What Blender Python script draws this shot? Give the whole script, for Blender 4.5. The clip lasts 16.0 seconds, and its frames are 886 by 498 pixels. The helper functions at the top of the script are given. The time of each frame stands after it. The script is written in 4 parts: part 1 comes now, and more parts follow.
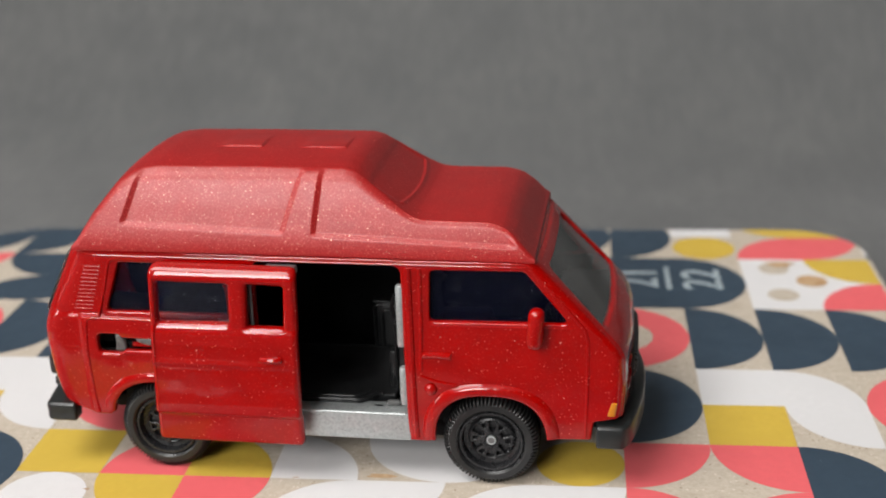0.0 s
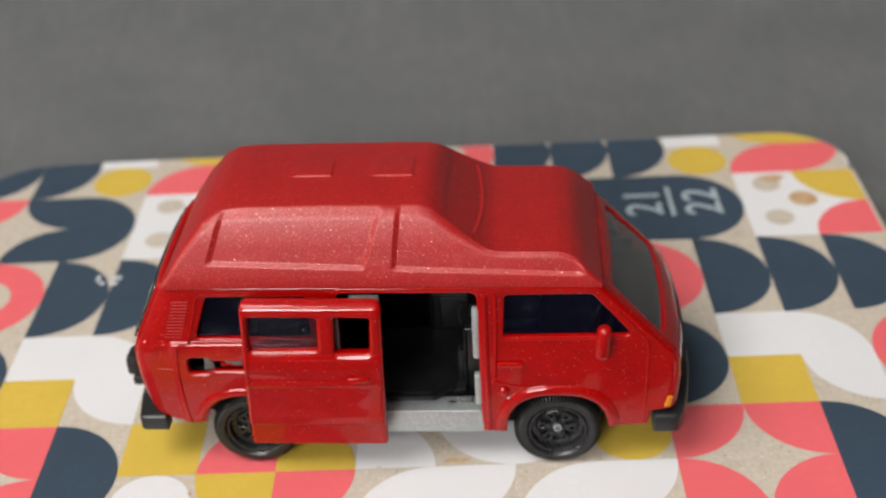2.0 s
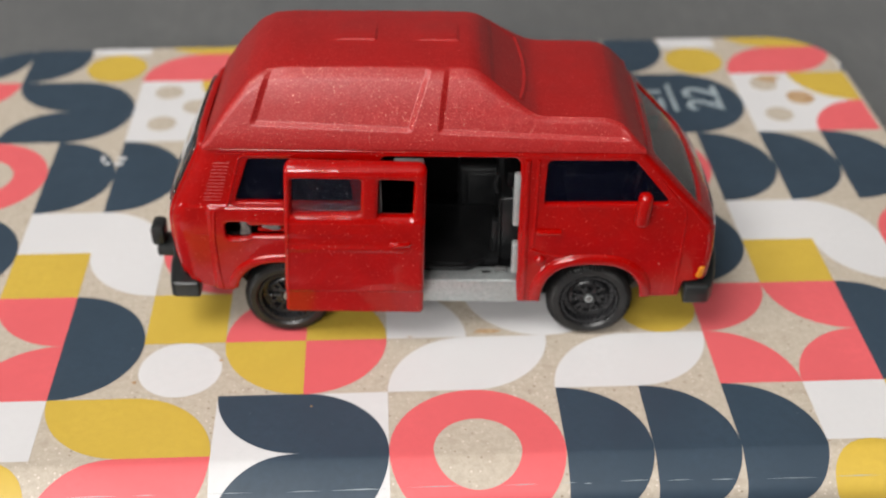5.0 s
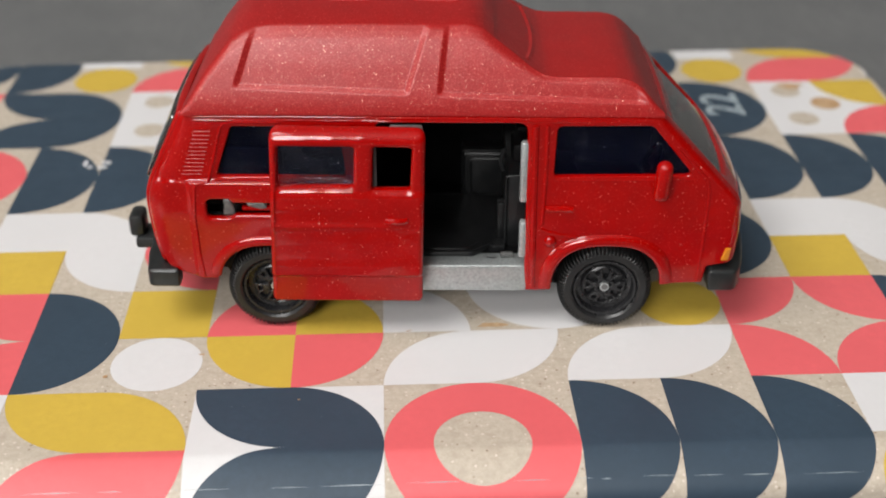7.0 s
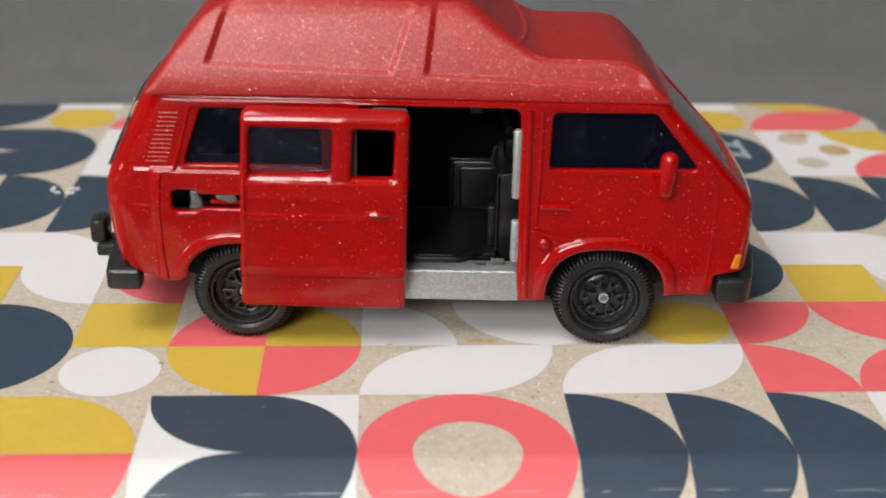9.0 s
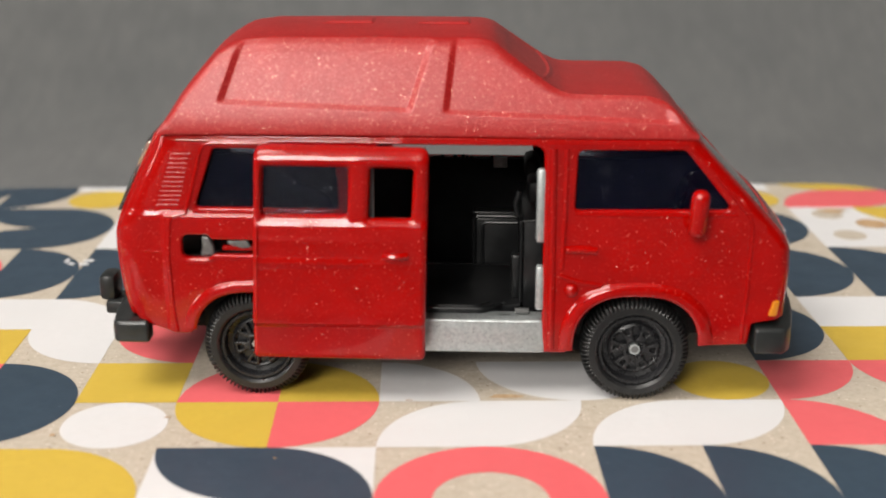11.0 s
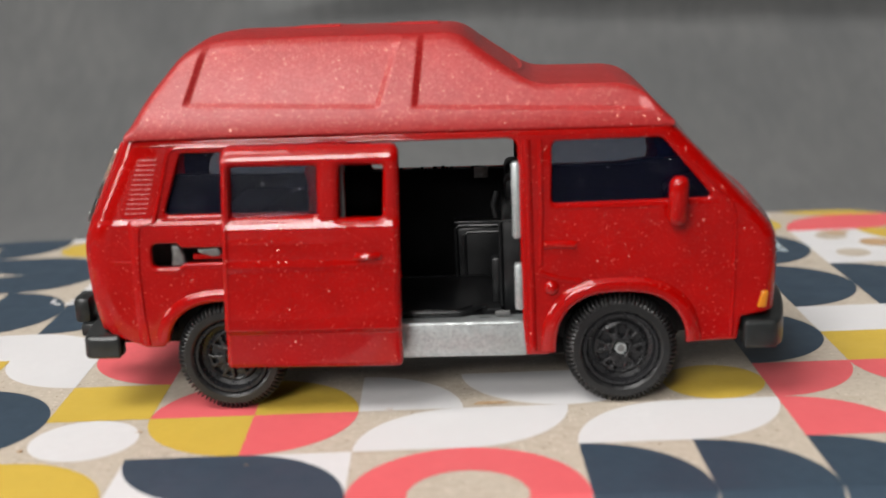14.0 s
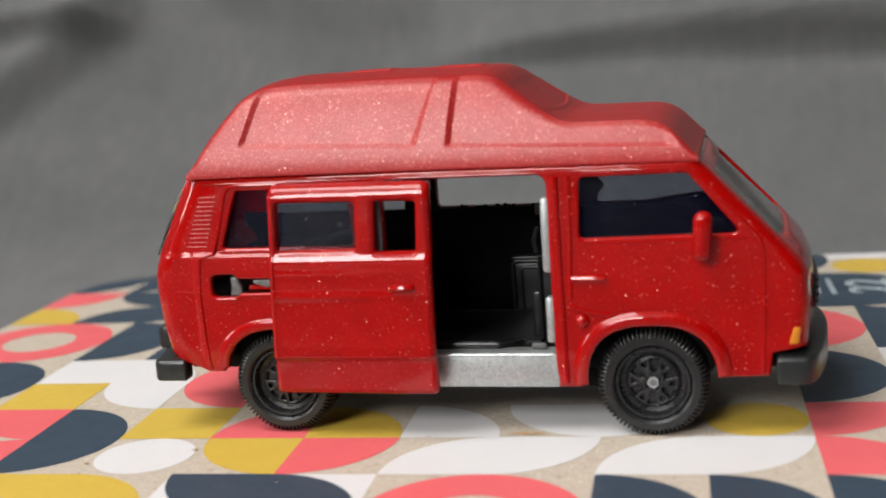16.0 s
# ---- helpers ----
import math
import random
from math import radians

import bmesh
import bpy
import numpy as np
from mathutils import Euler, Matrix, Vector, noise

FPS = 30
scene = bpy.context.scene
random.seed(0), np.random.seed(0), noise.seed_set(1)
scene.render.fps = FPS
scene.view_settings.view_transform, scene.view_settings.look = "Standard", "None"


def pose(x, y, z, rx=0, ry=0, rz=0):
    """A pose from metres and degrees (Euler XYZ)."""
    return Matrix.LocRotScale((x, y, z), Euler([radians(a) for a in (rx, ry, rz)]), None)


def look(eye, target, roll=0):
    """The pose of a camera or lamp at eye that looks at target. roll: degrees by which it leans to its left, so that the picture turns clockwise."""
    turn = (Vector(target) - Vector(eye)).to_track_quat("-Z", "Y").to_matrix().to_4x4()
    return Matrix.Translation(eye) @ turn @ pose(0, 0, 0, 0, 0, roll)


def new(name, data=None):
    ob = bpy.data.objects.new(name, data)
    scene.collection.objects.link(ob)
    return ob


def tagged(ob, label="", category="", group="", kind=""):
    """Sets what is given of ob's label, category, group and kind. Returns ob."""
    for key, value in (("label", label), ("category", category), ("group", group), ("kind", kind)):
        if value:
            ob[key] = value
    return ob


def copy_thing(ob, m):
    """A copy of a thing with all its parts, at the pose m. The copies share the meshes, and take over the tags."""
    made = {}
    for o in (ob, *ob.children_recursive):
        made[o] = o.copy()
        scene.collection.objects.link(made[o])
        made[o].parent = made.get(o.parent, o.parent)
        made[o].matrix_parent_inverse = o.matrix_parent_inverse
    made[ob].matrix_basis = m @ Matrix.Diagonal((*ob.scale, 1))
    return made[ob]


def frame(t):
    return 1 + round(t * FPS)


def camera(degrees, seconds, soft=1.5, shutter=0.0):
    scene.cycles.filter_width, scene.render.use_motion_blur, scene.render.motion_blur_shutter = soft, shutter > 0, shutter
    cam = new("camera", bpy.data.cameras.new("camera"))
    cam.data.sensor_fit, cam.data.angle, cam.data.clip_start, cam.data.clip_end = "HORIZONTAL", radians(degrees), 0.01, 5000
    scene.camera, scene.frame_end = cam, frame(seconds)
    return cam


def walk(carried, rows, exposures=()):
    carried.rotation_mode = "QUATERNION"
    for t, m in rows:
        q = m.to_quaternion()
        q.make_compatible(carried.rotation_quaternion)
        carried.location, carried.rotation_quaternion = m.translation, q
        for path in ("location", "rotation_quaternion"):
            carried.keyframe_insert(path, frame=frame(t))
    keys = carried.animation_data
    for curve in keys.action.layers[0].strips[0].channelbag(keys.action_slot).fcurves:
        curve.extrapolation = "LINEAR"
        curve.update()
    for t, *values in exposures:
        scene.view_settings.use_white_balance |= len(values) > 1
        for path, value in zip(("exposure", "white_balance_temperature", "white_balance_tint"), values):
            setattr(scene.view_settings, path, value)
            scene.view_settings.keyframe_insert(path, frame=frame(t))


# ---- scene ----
cam = camera(38.45, 16.0, soft=1.9)
cam.data.dof.use_dof = True
cam.data.dof.focus_distance = 0.149
cam.data.dof.aperture_fstop = 25.0

# one cell of the printed pattern is 11 mm; the path is in cells from the print's origin on the cover
CELL = 0.011
PATH = [
    (0, (4.425, -12.270, 7.451), (3.229, -1.577, 3.392), -1.77),
    (0.5, (3.791, -12.177, 8.169), (2.982, -1.569, 3.804), -2.11),
    (1, (3.258, -12.211, 8.908), (2.686, -1.801, 4.053), -2.68),
    (1.5, (2.785, -12.124, 9.919), (2.359, -2.040, 4.407), -2.99),
    (2, (2.550, -11.798, 10.859), (2.290, -2.147, 4.611), -2.94),
    (2.5, (2.361, -11.587, 11.528), (2.192, -2.238, 4.833), -2.84),
    (3, (1.899, -11.565, 11.597), (1.903, -2.435, 4.604), -2.13),
    (3.5, (1.428, -11.812, 11.445), (1.554, -2.766, 4.345), -1.23),
    (4, (1.214, -12.066, 10.916), (1.524, -2.968, 3.888), -0.22),
    (4.5, (0.991, -12.372, 10.586), (1.499, -3.099, 3.802), 0.69),
    (4.7, (0.940, -12.375, 10.390), (1.508, -3.061, 3.669), 0.85),
    (6.8, (1.267, -12.151, 8.439), (1.634, -2.291, 2.532), -0.09),
    (7, (1.135, -12.043, 8.238), (1.585, -2.158, 2.378), 0.07),
    (7.5, (1.126, -12.017, 7.727), (1.645, -1.989, 2.123), 0.53),
    (8, (1.200, -11.913, 7.323), (1.742, -1.727, 2.013), 0.82),
    (8.5, (1.177, -11.854, 6.785), (1.773, -1.495, 1.827), 1.09),
    (9, (1.285, -11.728, 6.353), (1.778, -1.239, 1.663), 1.03),
    (9.5, (1.343, -11.737, 5.919), (1.720, -1.087, 1.597), 0.94),
    (10, (1.343, -11.604, 5.530), (1.612, -0.785, 1.642), 0.72),
    (10.2, (1.422, -11.567, 5.518), (1.594, -0.726, 1.683), 0.49),
    (12.3, (1.360, -11.530, 4.746), (1.718, -0.436, 1.739), -0.65),
    (12.5, (1.383, -11.553, 4.737), (1.711, -0.469, 1.690), -0.90),
    (13, (1.532, -11.506, 4.738), (1.702, -0.414, 1.706), -1.61),
    (13.5, (1.525, -11.433, 4.450), (1.699, -0.280, 1.650), -1.92),
    (14, (1.917, -11.483, 4.273), (1.867, -0.289, 1.638), -2.17),
    (14.5, (2.671, -11.654, 4.127), (2.141, -0.423, 1.712), -2.39),
    (15, (3.313, -11.751, 4.175), (2.150, -0.554, 1.821), -2.75),
    (15.5, (3.748, -11.766, 4.367), (2.010, -0.648, 1.995), -3.47),
    (16, (3.853, -11.793, 4.182), (1.706, -0.700, 2.040), -3.95),
]
EXPOSURES = [(0.0, 0.11, 6500, 10), (1.5, 0.08, 6500, 10), (3.5, -0.04, 6550, 10), (7.0, -0.03, 6500, 10), (10.2, 0.06, 6500, 10), (12.0, 0.42, 7200, 10), (12.4, 0.43, 7200, 10), (12.8, 0.38, 7000, 10), (13.3, 0.21, 6600, 10), (13.8, 0.1, 6500, 10), (16.0, 0.16, 6500, 10)]
walk(cam, [(t, look(Vector(eye) * CELL, Vector(aim) * CELL, roll)) for t, eye, aim, roll in PATH], EXPOSURES)

# ---- world and light ----
world = bpy.data.worlds.new("sky")
scene.world = world
world.use_nodes = True
sky = world.node_tree.nodes.new("ShaderNodeTexSky")
sky.sky_type, sky.sun_disc, sky.sun_elevation, sky.sun_rotation = "NISHITA", False, radians(35), radians(200)
world.node_tree.nodes["Background"].inputs[1].default_value = 0.1
world.node_tree.links.new(sky.outputs[0], world.node_tree.nodes["Background"].inputs[0])

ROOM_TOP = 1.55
# Unseen ceiling opening and lamp, added for top-left light and edge highlights.
CEILING_OPENING = dict(x0=-1.40, x1=-0.30, y0=-0.98, y1=-0.08)
lamp = bpy.data.lights.new("added_overhead_light", "AREA")
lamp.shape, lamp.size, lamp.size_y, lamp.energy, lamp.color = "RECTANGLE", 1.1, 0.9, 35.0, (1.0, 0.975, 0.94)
added_light = new("added_overhead_light", lamp)
added_light.matrix_world = pose((CEILING_OPENING["x0"] + CEILING_OPENING["x1"]) / 2, (CEILING_OPENING["y0"] + CEILING_OPENING["y1"]) / 2, ROOM_TOP - 0.01, 0, 0, 0)
# No window is seen here; added lamp lights the near flank and roof.
SOUTH_OPENING = dict(x0=-1.05, x1=-0.25, z0=0.65, z1=1.35, y=-1.65)
lamp = bpy.data.lights.new("added_front_light", "AREA")
lamp.shape, lamp.size, lamp.size_y, lamp.energy, lamp.color = "RECTANGLE", 0.8, 0.7, 39.0, (1.0, 0.985, 0.965)
added_light = new("added_front_light", lamp)
added_light.matrix_world = pose((SOUTH_OPENING["x0"] + SOUTH_OPENING["x1"]) / 2, SOUTH_OPENING["y"] + 0.01, (SOUTH_OPENING["z0"] + SOUTH_OPENING["z1"]) / 2, 90, 0, 0)

# Low lamp in an unseen west opening, added for corner reflections and rightward shadows.
WEST_OPENING = dict(y0=-0.65, y1=0.15, z0=0.25, z1=0.85, x=-1.8)
lamp = bpy.data.lights.new("added_side_light", "AREA")
lamp.shape, lamp.size, lamp.size_y, lamp.energy, lamp.color = "RECTANGLE", 0.6, 0.8, 24.0, (1.0, 0.98, 0.955)
added_light = new("added_side_light", lamp)
added_light.matrix_world = pose(WEST_OPENING["x"] + 0.01, (WEST_OPENING["y0"] + WEST_OPENING["y1"]) / 2, (WEST_OPENING["z0"] + WEST_OPENING["z1"]) / 2, 0, -90, 0)

# ---- materials ----


def material(name, color, rough=0.5, metal=0.0, coat=0.0, ior=1.45):
    m = bpy.data.materials.new(name)
    m.use_nodes = True
    b = m.node_tree.nodes["Principled BSDF"]
    b.inputs["Base Color"].default_value = (*color, 1)
    b.inputs["Roughness"].default_value = rough
    b.inputs["Metallic"].default_value = metal
    b.inputs["Coat Weight"].default_value = coat
    b.inputs["Coat Roughness"].default_value = 0.12
    b.inputs["IOR"].default_value = ior
    return m


def node(m, kind, **values):
    n = m.node_tree.nodes.new(kind)
    for key, value in values.items():
        if key in n.inputs:
            n.inputs[key].default_value = value
    return n


def wire(m, a, b):
    m.node_tree.links.new(a, b)


def coords(m, space="Object"):
    return node(m, "ShaderNodeTexCoord").outputs[space]


def noise_of(m, scale, detail=4.0, rough=0.6):
    n = node(m, "ShaderNodeTexNoise", Scale=scale, Detail=detail, Roughness=rough)
    wire(m, coords(m), n.inputs["Vector"])
    return n.outputs["Fac"]


def ramp(m, source, a, b, low=0.0, high=1.0):
    n = node(m, "ShaderNodeMapRange")
    for key, value in zip(("From Min", "From Max", "To Min", "To Max"), (a, b, low, high)):
        n.inputs[key].default_value = value
    wire(m, source, n.inputs["Value"])
    return n.outputs["Result"]


def blend(m, fac, a, b):
    n = m.node_tree.nodes.new("ShaderNodeMix")
    n.data_type = "RGBA"
    for k, v in ((6, a), (7, b)):
        if isinstance(v, tuple):
            n.inputs[k].default_value = (*v, 1)
        else:
            wire(m, v, n.inputs[k])
    if isinstance(fac, float):
        n.inputs[0].default_value = fac
    else:
        wire(m, fac, n.inputs[0])
    return n.outputs[2]


def bsdf(m):
    return m.node_tree.nodes["Principled BSDF"]


def paint_with(m, color=None, rough=None, bump=None, strength=0.1, distance=0.0001):
    if color is not None:
        wire(m, color, bsdf(m).inputs["Base Color"])
    if rough is not None:
        wire(m, rough, bsdf(m).inputs["Roughness"])
    if bump is not None:
        n = node(m, "ShaderNodeBump", Strength=strength, Distance=distance)
        wire(m, bump, n.inputs["Height"])
        wire(m, n.outputs[0], bsdf(m).inputs["Normal"])
    return m


def flakes(m, cell, share, size):
    """Sparse metal flakes in the paint: a mask with one bright dot in some cells."""
    v = node(m, "ShaderNodeTexVoronoi", Scale=1.0 / cell, Randomness=1.0)
    wire(m, coords(m), v.inputs["Vector"])
    dot = ramp(m, v.outputs["Distance"], size, size * 0.5)
    sep = node(m, "ShaderNodeSeparateColor")
    wire(m, v.outputs["Color"], sep.inputs[0])
    lot = m.node_tree.nodes.new("ShaderNodeMath")
    lot.operation = "ADD"
    wire(m, sep.outputs[0], lot.inputs[0])
    wire(m, ramp(m, noise_of(m, 180, 2), 0.25, 0.75, -0.6 * share, 0.6 * share), lot.inputs[1])
    some = ramp(m, lot.outputs[0], 1 - share, 1 - share + 0.01)
    both = m.node_tree.nodes.new("ShaderNodeMath")
    both.operation = "MULTIPLY"
    wire(m, dot, both.inputs[0])
    wire(m, some, both.inputs[1])
    return both.outputs[0]


def glint(m, cell, share, spread, color, rough):
    """Mirror flakes under the lacquer, each tilted its own way."""
    v = node(m, "ShaderNodeTexVoronoi", Scale=1.0 / cell, Randomness=1.0)
    wire(m, coords(m), v.inputs["Vector"])
    lean = node(m, "ShaderNodeVectorMath")
    lean.operation = "MULTIPLY_ADD"
    wire(m, v.outputs["Color"], lean.inputs[0])
    lean.inputs[1].default_value = (2 * spread,) * 3
    lean.inputs[2].default_value = (-spread,) * 3
    tilt = node(m, "ShaderNodeVectorMath")
    tilt.operation = "ADD"
    wire(m, node(m, "ShaderNodeNewGeometry").outputs["Normal"], tilt.inputs[0])
    wire(m, lean.outputs[0], tilt.inputs[1])
    unit = node(m, "ShaderNodeVectorMath")
    unit.operation = "NORMALIZE"
    wire(m, tilt.outputs[0], unit.inputs[0])
    lot = node(m, "ShaderNodeTexWhiteNoise")
    wire(m, v.outputs["Position"], lot.inputs["Vector"])
    dot = m.node_tree.nodes.new("ShaderNodeMath")
    dot.operation = "MULTIPLY"
    wire(m, ramp(m, lot.outputs["Value"], 1 - share, 1.0, 0.0, 1.0), dot.inputs[0])
    wire(m, ramp(m, v.outputs["Distance"], 0.55, 0.35), dot.inputs[1])
    shine = node(m, "ShaderNodeBsdfAnisotropic", Roughness=rough)
    wire(m, blend(m, dot.outputs[0], (0.0, 0.0, 0.0), color), shine.inputs["Color"])
    wire(m, unit.outputs[0], shine.inputs["Normal"])
    return shine.outputs[0]


def add_glints(m, rows):
    """Lays layers of flakes over the paint's base."""
    last = bsdf(m).outputs[0]
    for row in rows:
        both = m.node_tree.nodes.new("ShaderNodeAddShader")
        wire(m, last, both.inputs[0])
        wire(m, glint(m, *row), both.inputs[1])
        last = both.outputs[0]
    wire(m, last, m.node_tree.nodes["Material Output"].inputs[0])


def red_paint(name, deep, rough, spec, coat):
    m = material(name, deep, rough, 0.0, coat)
    base = blend(m, ramp(m, noise_of(m, 260), 0.35, 0.7), deep, tuple(c * 1.16 for c in deep))
    paint_with(m, base, ramp(m, noise_of(m, 420), 0.3, 0.75, rough * 0.95, rough * 1.06), noise_of(m, 1500, 3), 0.05, 0.00005)
    bsdf(m).inputs["Specular IOR Level"].default_value = spec
    if coat:
        ripple = node(m, "ShaderNodeBump", Strength=0.4, Distance=0.0004)
        wire(m, noise_of(m, 190, 2, 0.4), ripple.inputs["Height"])
        wire(m, ripple.outputs[0], bsdf(m).inputs["Coat Normal"])
        wire(m, ramp(m, noise_of(m, 140, 5, 0.6), 0.35, 0.7, 0.05, 0.13), bsdf(m).inputs["Coat Roughness"])
        bsdf(m).inputs["Coat IOR"].default_value = 1.43
    return m


PAINT = red_paint("red_gloss_flake_paint", (0.252, 0.0005, 0.0001), 0.4, 0.02, 0.95)
add_glints(PAINT, [(0.00012, 0.10, 0.55, (0.16, 0.03, 0.022), 0.42), (0.00016, 0.024, 0.45, (0.38, 0.18, 0.14), 0.42)])
ROOF_PAINT = red_paint("red_satin_flake_paint", (0.25, 0.006, 0.006), 0.40, 0.5, 0.0)
add_glints(ROOF_PAINT, [(0.00010, 0.8, 0.26, (0.15, 0.045, 0.04), 0.36), (0.00011, 0.10, 0.30, (0.30, 0.17, 0.13), 0.32), (0.00015, 0.017, 0.30, (0.5, 0.31, 0.24), 0.32)])
BLACK = material("black_plastic", (0.015, 0.015, 0.016), 0.32)
bsdf(BLACK).inputs["Specular IOR Level"].default_value = 0.4
paint_with(BLACK, blend(BLACK, ramp(BLACK, noise_of(BLACK, 600), 0.4, 0.7), (0.006, 0.0062, 0.0066), (0.0125, 0.013, 0.0136)), bump=noise_of(BLACK, 4000), strength=0.08)
# Near-black copy of BLACK: cabin and underbody shade is put into its colour.
SHADED_BLACK = material("shaded_black_plastic", (0.003, 0.003, 0.0033), 0.5)
bsdf(SHADED_BLACK).inputs["Specular IOR Level"].default_value = 0.12
paint_with(SHADED_BLACK, blend(SHADED_BLACK, ramp(SHADED_BLACK, noise_of(SHADED_BLACK, 600), 0.4, 0.7), (0.0018, 0.0018, 0.002), (0.004, 0.004, 0.0045)), bump=noise_of(SHADED_BLACK, 4000), strength=0.08)
WHEEL_BLACK = material("wheel_plastic", (0.010, 0.010, 0.011), 0.24)
paint_with(WHEEL_BLACK, blend(WHEEL_BLACK, ramp(WHEEL_BLACK, noise_of(WHEEL_BLACK, 2200), 0.6, 0.72), (0.011, 0.011, 0.012), (0.03, 0.03, 0.03)), ramp(WHEEL_BLACK, noise_of(WHEEL_BLACK, 1200), 0.35, 0.7, 0.2, 0.45))
RUBBER = material("tyre_rubber", (0.012, 0.012, 0.012), 0.33)
paint_with(RUBBER, blend(RUBBER, ramp(RUBBER, noise_of(RUBBER, 700), 0.35, 0.75), (0.007, 0.007, 0.0073), (0.015, 0.015, 0.0147)), bump=noise_of(RUBBER, 3500), strength=0.15)
BUMPER = material("bumper_plastic", (0.025, 0.028, 0.028), 0.3)
paint_with(BUMPER, blend(BUMPER, ramp(BUMPER, noise_of(BUMPER, 500), 0.35, 0.75), (0.009, 0.0105, 0.0105), (0.021, 0.0225, 0.0225)), bump=noise_of(BUMPER, 3000), strength=0.12)
DULL = material("dull_zinc", (0.11, 0.11, 0.108), 0.6, 0.3)
ZINC = material("zinc_casting", (0.40, 0.41, 0.40), 0.42, 0.6)
paint_with(ZINC, blend(ZINC, flakes(ZINC, 0.00028, 0.12, 0.3), blend(ZINC, ramp(ZINC, noise_of(ZINC, 2600, 6), 0.35, 0.7), (0.33, 0.355, 0.355), (0.47, 0.495, 0.49)), (0.20, 0.19, 0.175)), ramp(ZINC, noise_of(ZINC, 900), 0.3, 0.7, 0.3, 0.55), noise_of(ZINC, 2200, 5), 0.35, 0.0001)
WORN = material("worn_zinc", (0.2, 0.2, 0.195), 0.42, 0.55)
paint_with(WORN, blend(WORN, ramp(WORN, noise_of(WORN, 1400, 5), 0.35, 0.7), (0.13, 0.13, 0.128), (0.26, 0.26, 0.25)), bump=noise_of(WORN, 2500, 4), strength=0.25)
CHROME = material("chrome", (0.7, 0.7, 0.7), 0.12, 1.0)
AMBER = material("amber_lens", (0.5, 0.17, 0.008), 0.22, 0.0, 0.6)


def smoked(name, ior, haze):
    """Tinted plastic with a thin scuffed film on it."""
    m = material(name, (0.74, 0.77, 0.84), 0.03)
    bsdf(m).inputs["Transmission Weight"].default_value = 1.0
    bsdf(m).inputs["IOR"].default_value = ior
    veil = node(m, "ShaderNodeBsdfDiffuse")
    speck = flakes(m, 0.0010, 0.4, 0.085)
    scuff = ramp(m, noise_of(m, 420, 7, 0.7), 0.56, 0.8)
    wire(m, blend(m, speck, blend(m, scuff, (0.006, 0.008, 0.030), (0.12, 0.13, 0.18)), (0.7, 0.72, 0.76)), veil.inputs["Color"])
    over = m.node_tree.nodes.new("ShaderNodeMixShader")
    wire(m, ramp(m, speck, 0.0, 1.0, haze, 0.9), over.inputs[0])
    wire(m, bsdf(m).outputs[0], over.inputs[1])
    wire(m, veil.outputs[0], over.inputs[2])
    wire(m, over.outputs[0], m.node_tree.nodes["Material Output"].inputs[0])
    return m


GLASS = smoked("smoked_glass", 1.2, 0.14)
DOOR_GLASS = smoked("glossy_smoked_glass", 1.42, 0.12)
STAIN = material("brown_stain", (0.40, 0.24, 0.12), 0.5)
paint_with(STAIN, blend(STAIN, ramp(STAIN, noise_of(STAIN, 700, 6), 0.35, 0.7), (0.36, 0.21, 0.10), (0.50, 0.36, 0.22)))
CLEAR = material("clear_plastic", (0.86, 0.86, 0.84), 0.06)
bsdf(CLEAR).inputs["Transmission Weight"].default_value = 1.0
bsdf(CLEAR).inputs["IOR"].default_value = 1.45
# Grey diffuse veil stands in for pale reflections on the clear panes.
glare_veil = node(CLEAR, "ShaderNodeBsdfDiffuse", Color=(0.42, 0.42, 0.41, 1))
cover = CLEAR.node_tree.nodes.new("ShaderNodeMixShader")
wire(CLEAR, ramp(CLEAR, noise_of(CLEAR, 350, 5), 0.35, 0.7, 0.015, 0.06), cover.inputs[0])
wire(CLEAR, bsdf(CLEAR).outputs[0], cover.inputs[1])
wire(CLEAR, glare_veil.outputs[0], cover.inputs[2])
wire(CLEAR, cover.outputs[0], CLEAR.node_tree.nodes["Material Output"].inputs[0])


def ink(name, color, vary=0.06, rough=0.5):
    m = material(name, color, rough)
    fleck = ramp(m, noise_of(m, 900, 8, 0.7), 0.3, 0.75)
    cloud = ramp(m, noise_of(m, 60, 3), 0.35, 0.65)
    one = blend(m, fleck, tuple(c * (1 - vary) for c in color), tuple(min(1, c * (1 + vary)) for c in color))
    two = blend(m, cloud, one, tuple(c * (1 - vary * 0.8) for c in color))
    return paint_with(m, two, ramp(m, noise_of(m, 150), 0.3, 0.7, rough - 0.06, rough + 0.08), noise_of(m, 500, 6), 0.06, 0.0001)


CORAL = ink("coral_print", (0.65, 0.108, 0.118), 0.08)
MUSTARD = ink("mustard_print", (0.525, 0.36, 0.052), 0.08)
NAVY = ink("navy_print", (0.030, 0.050, 0.074), 0.16)
rubbed = flakes(NAVY, 0.0013, 0.10, 0.07)
wire(NAVY, blend(NAVY, rubbed, bsdf(NAVY).inputs["Base Color"].links[0].from_socket, (0.16, 0.19, 0.22)), bsdf(NAVY).inputs["Base Color"])
WHITE = ink("white_print", (0.585, 0.575, 0.577), 0.04)
SILVER = ink("pale_lettering", (0.30, 0.35, 0.37), 0.05, 0.3)
KRAFT = material("kraft_print", (0.44, 0.36, 0.27), 0.5)
fibre = ramp(KRAFT, noise_of(KRAFT, 1100, 8, 0.75), 0.36, 0.68)
blotch = ramp(KRAFT, noise_of(KRAFT, 330, 5, 0.65), 0.56, 0.72)
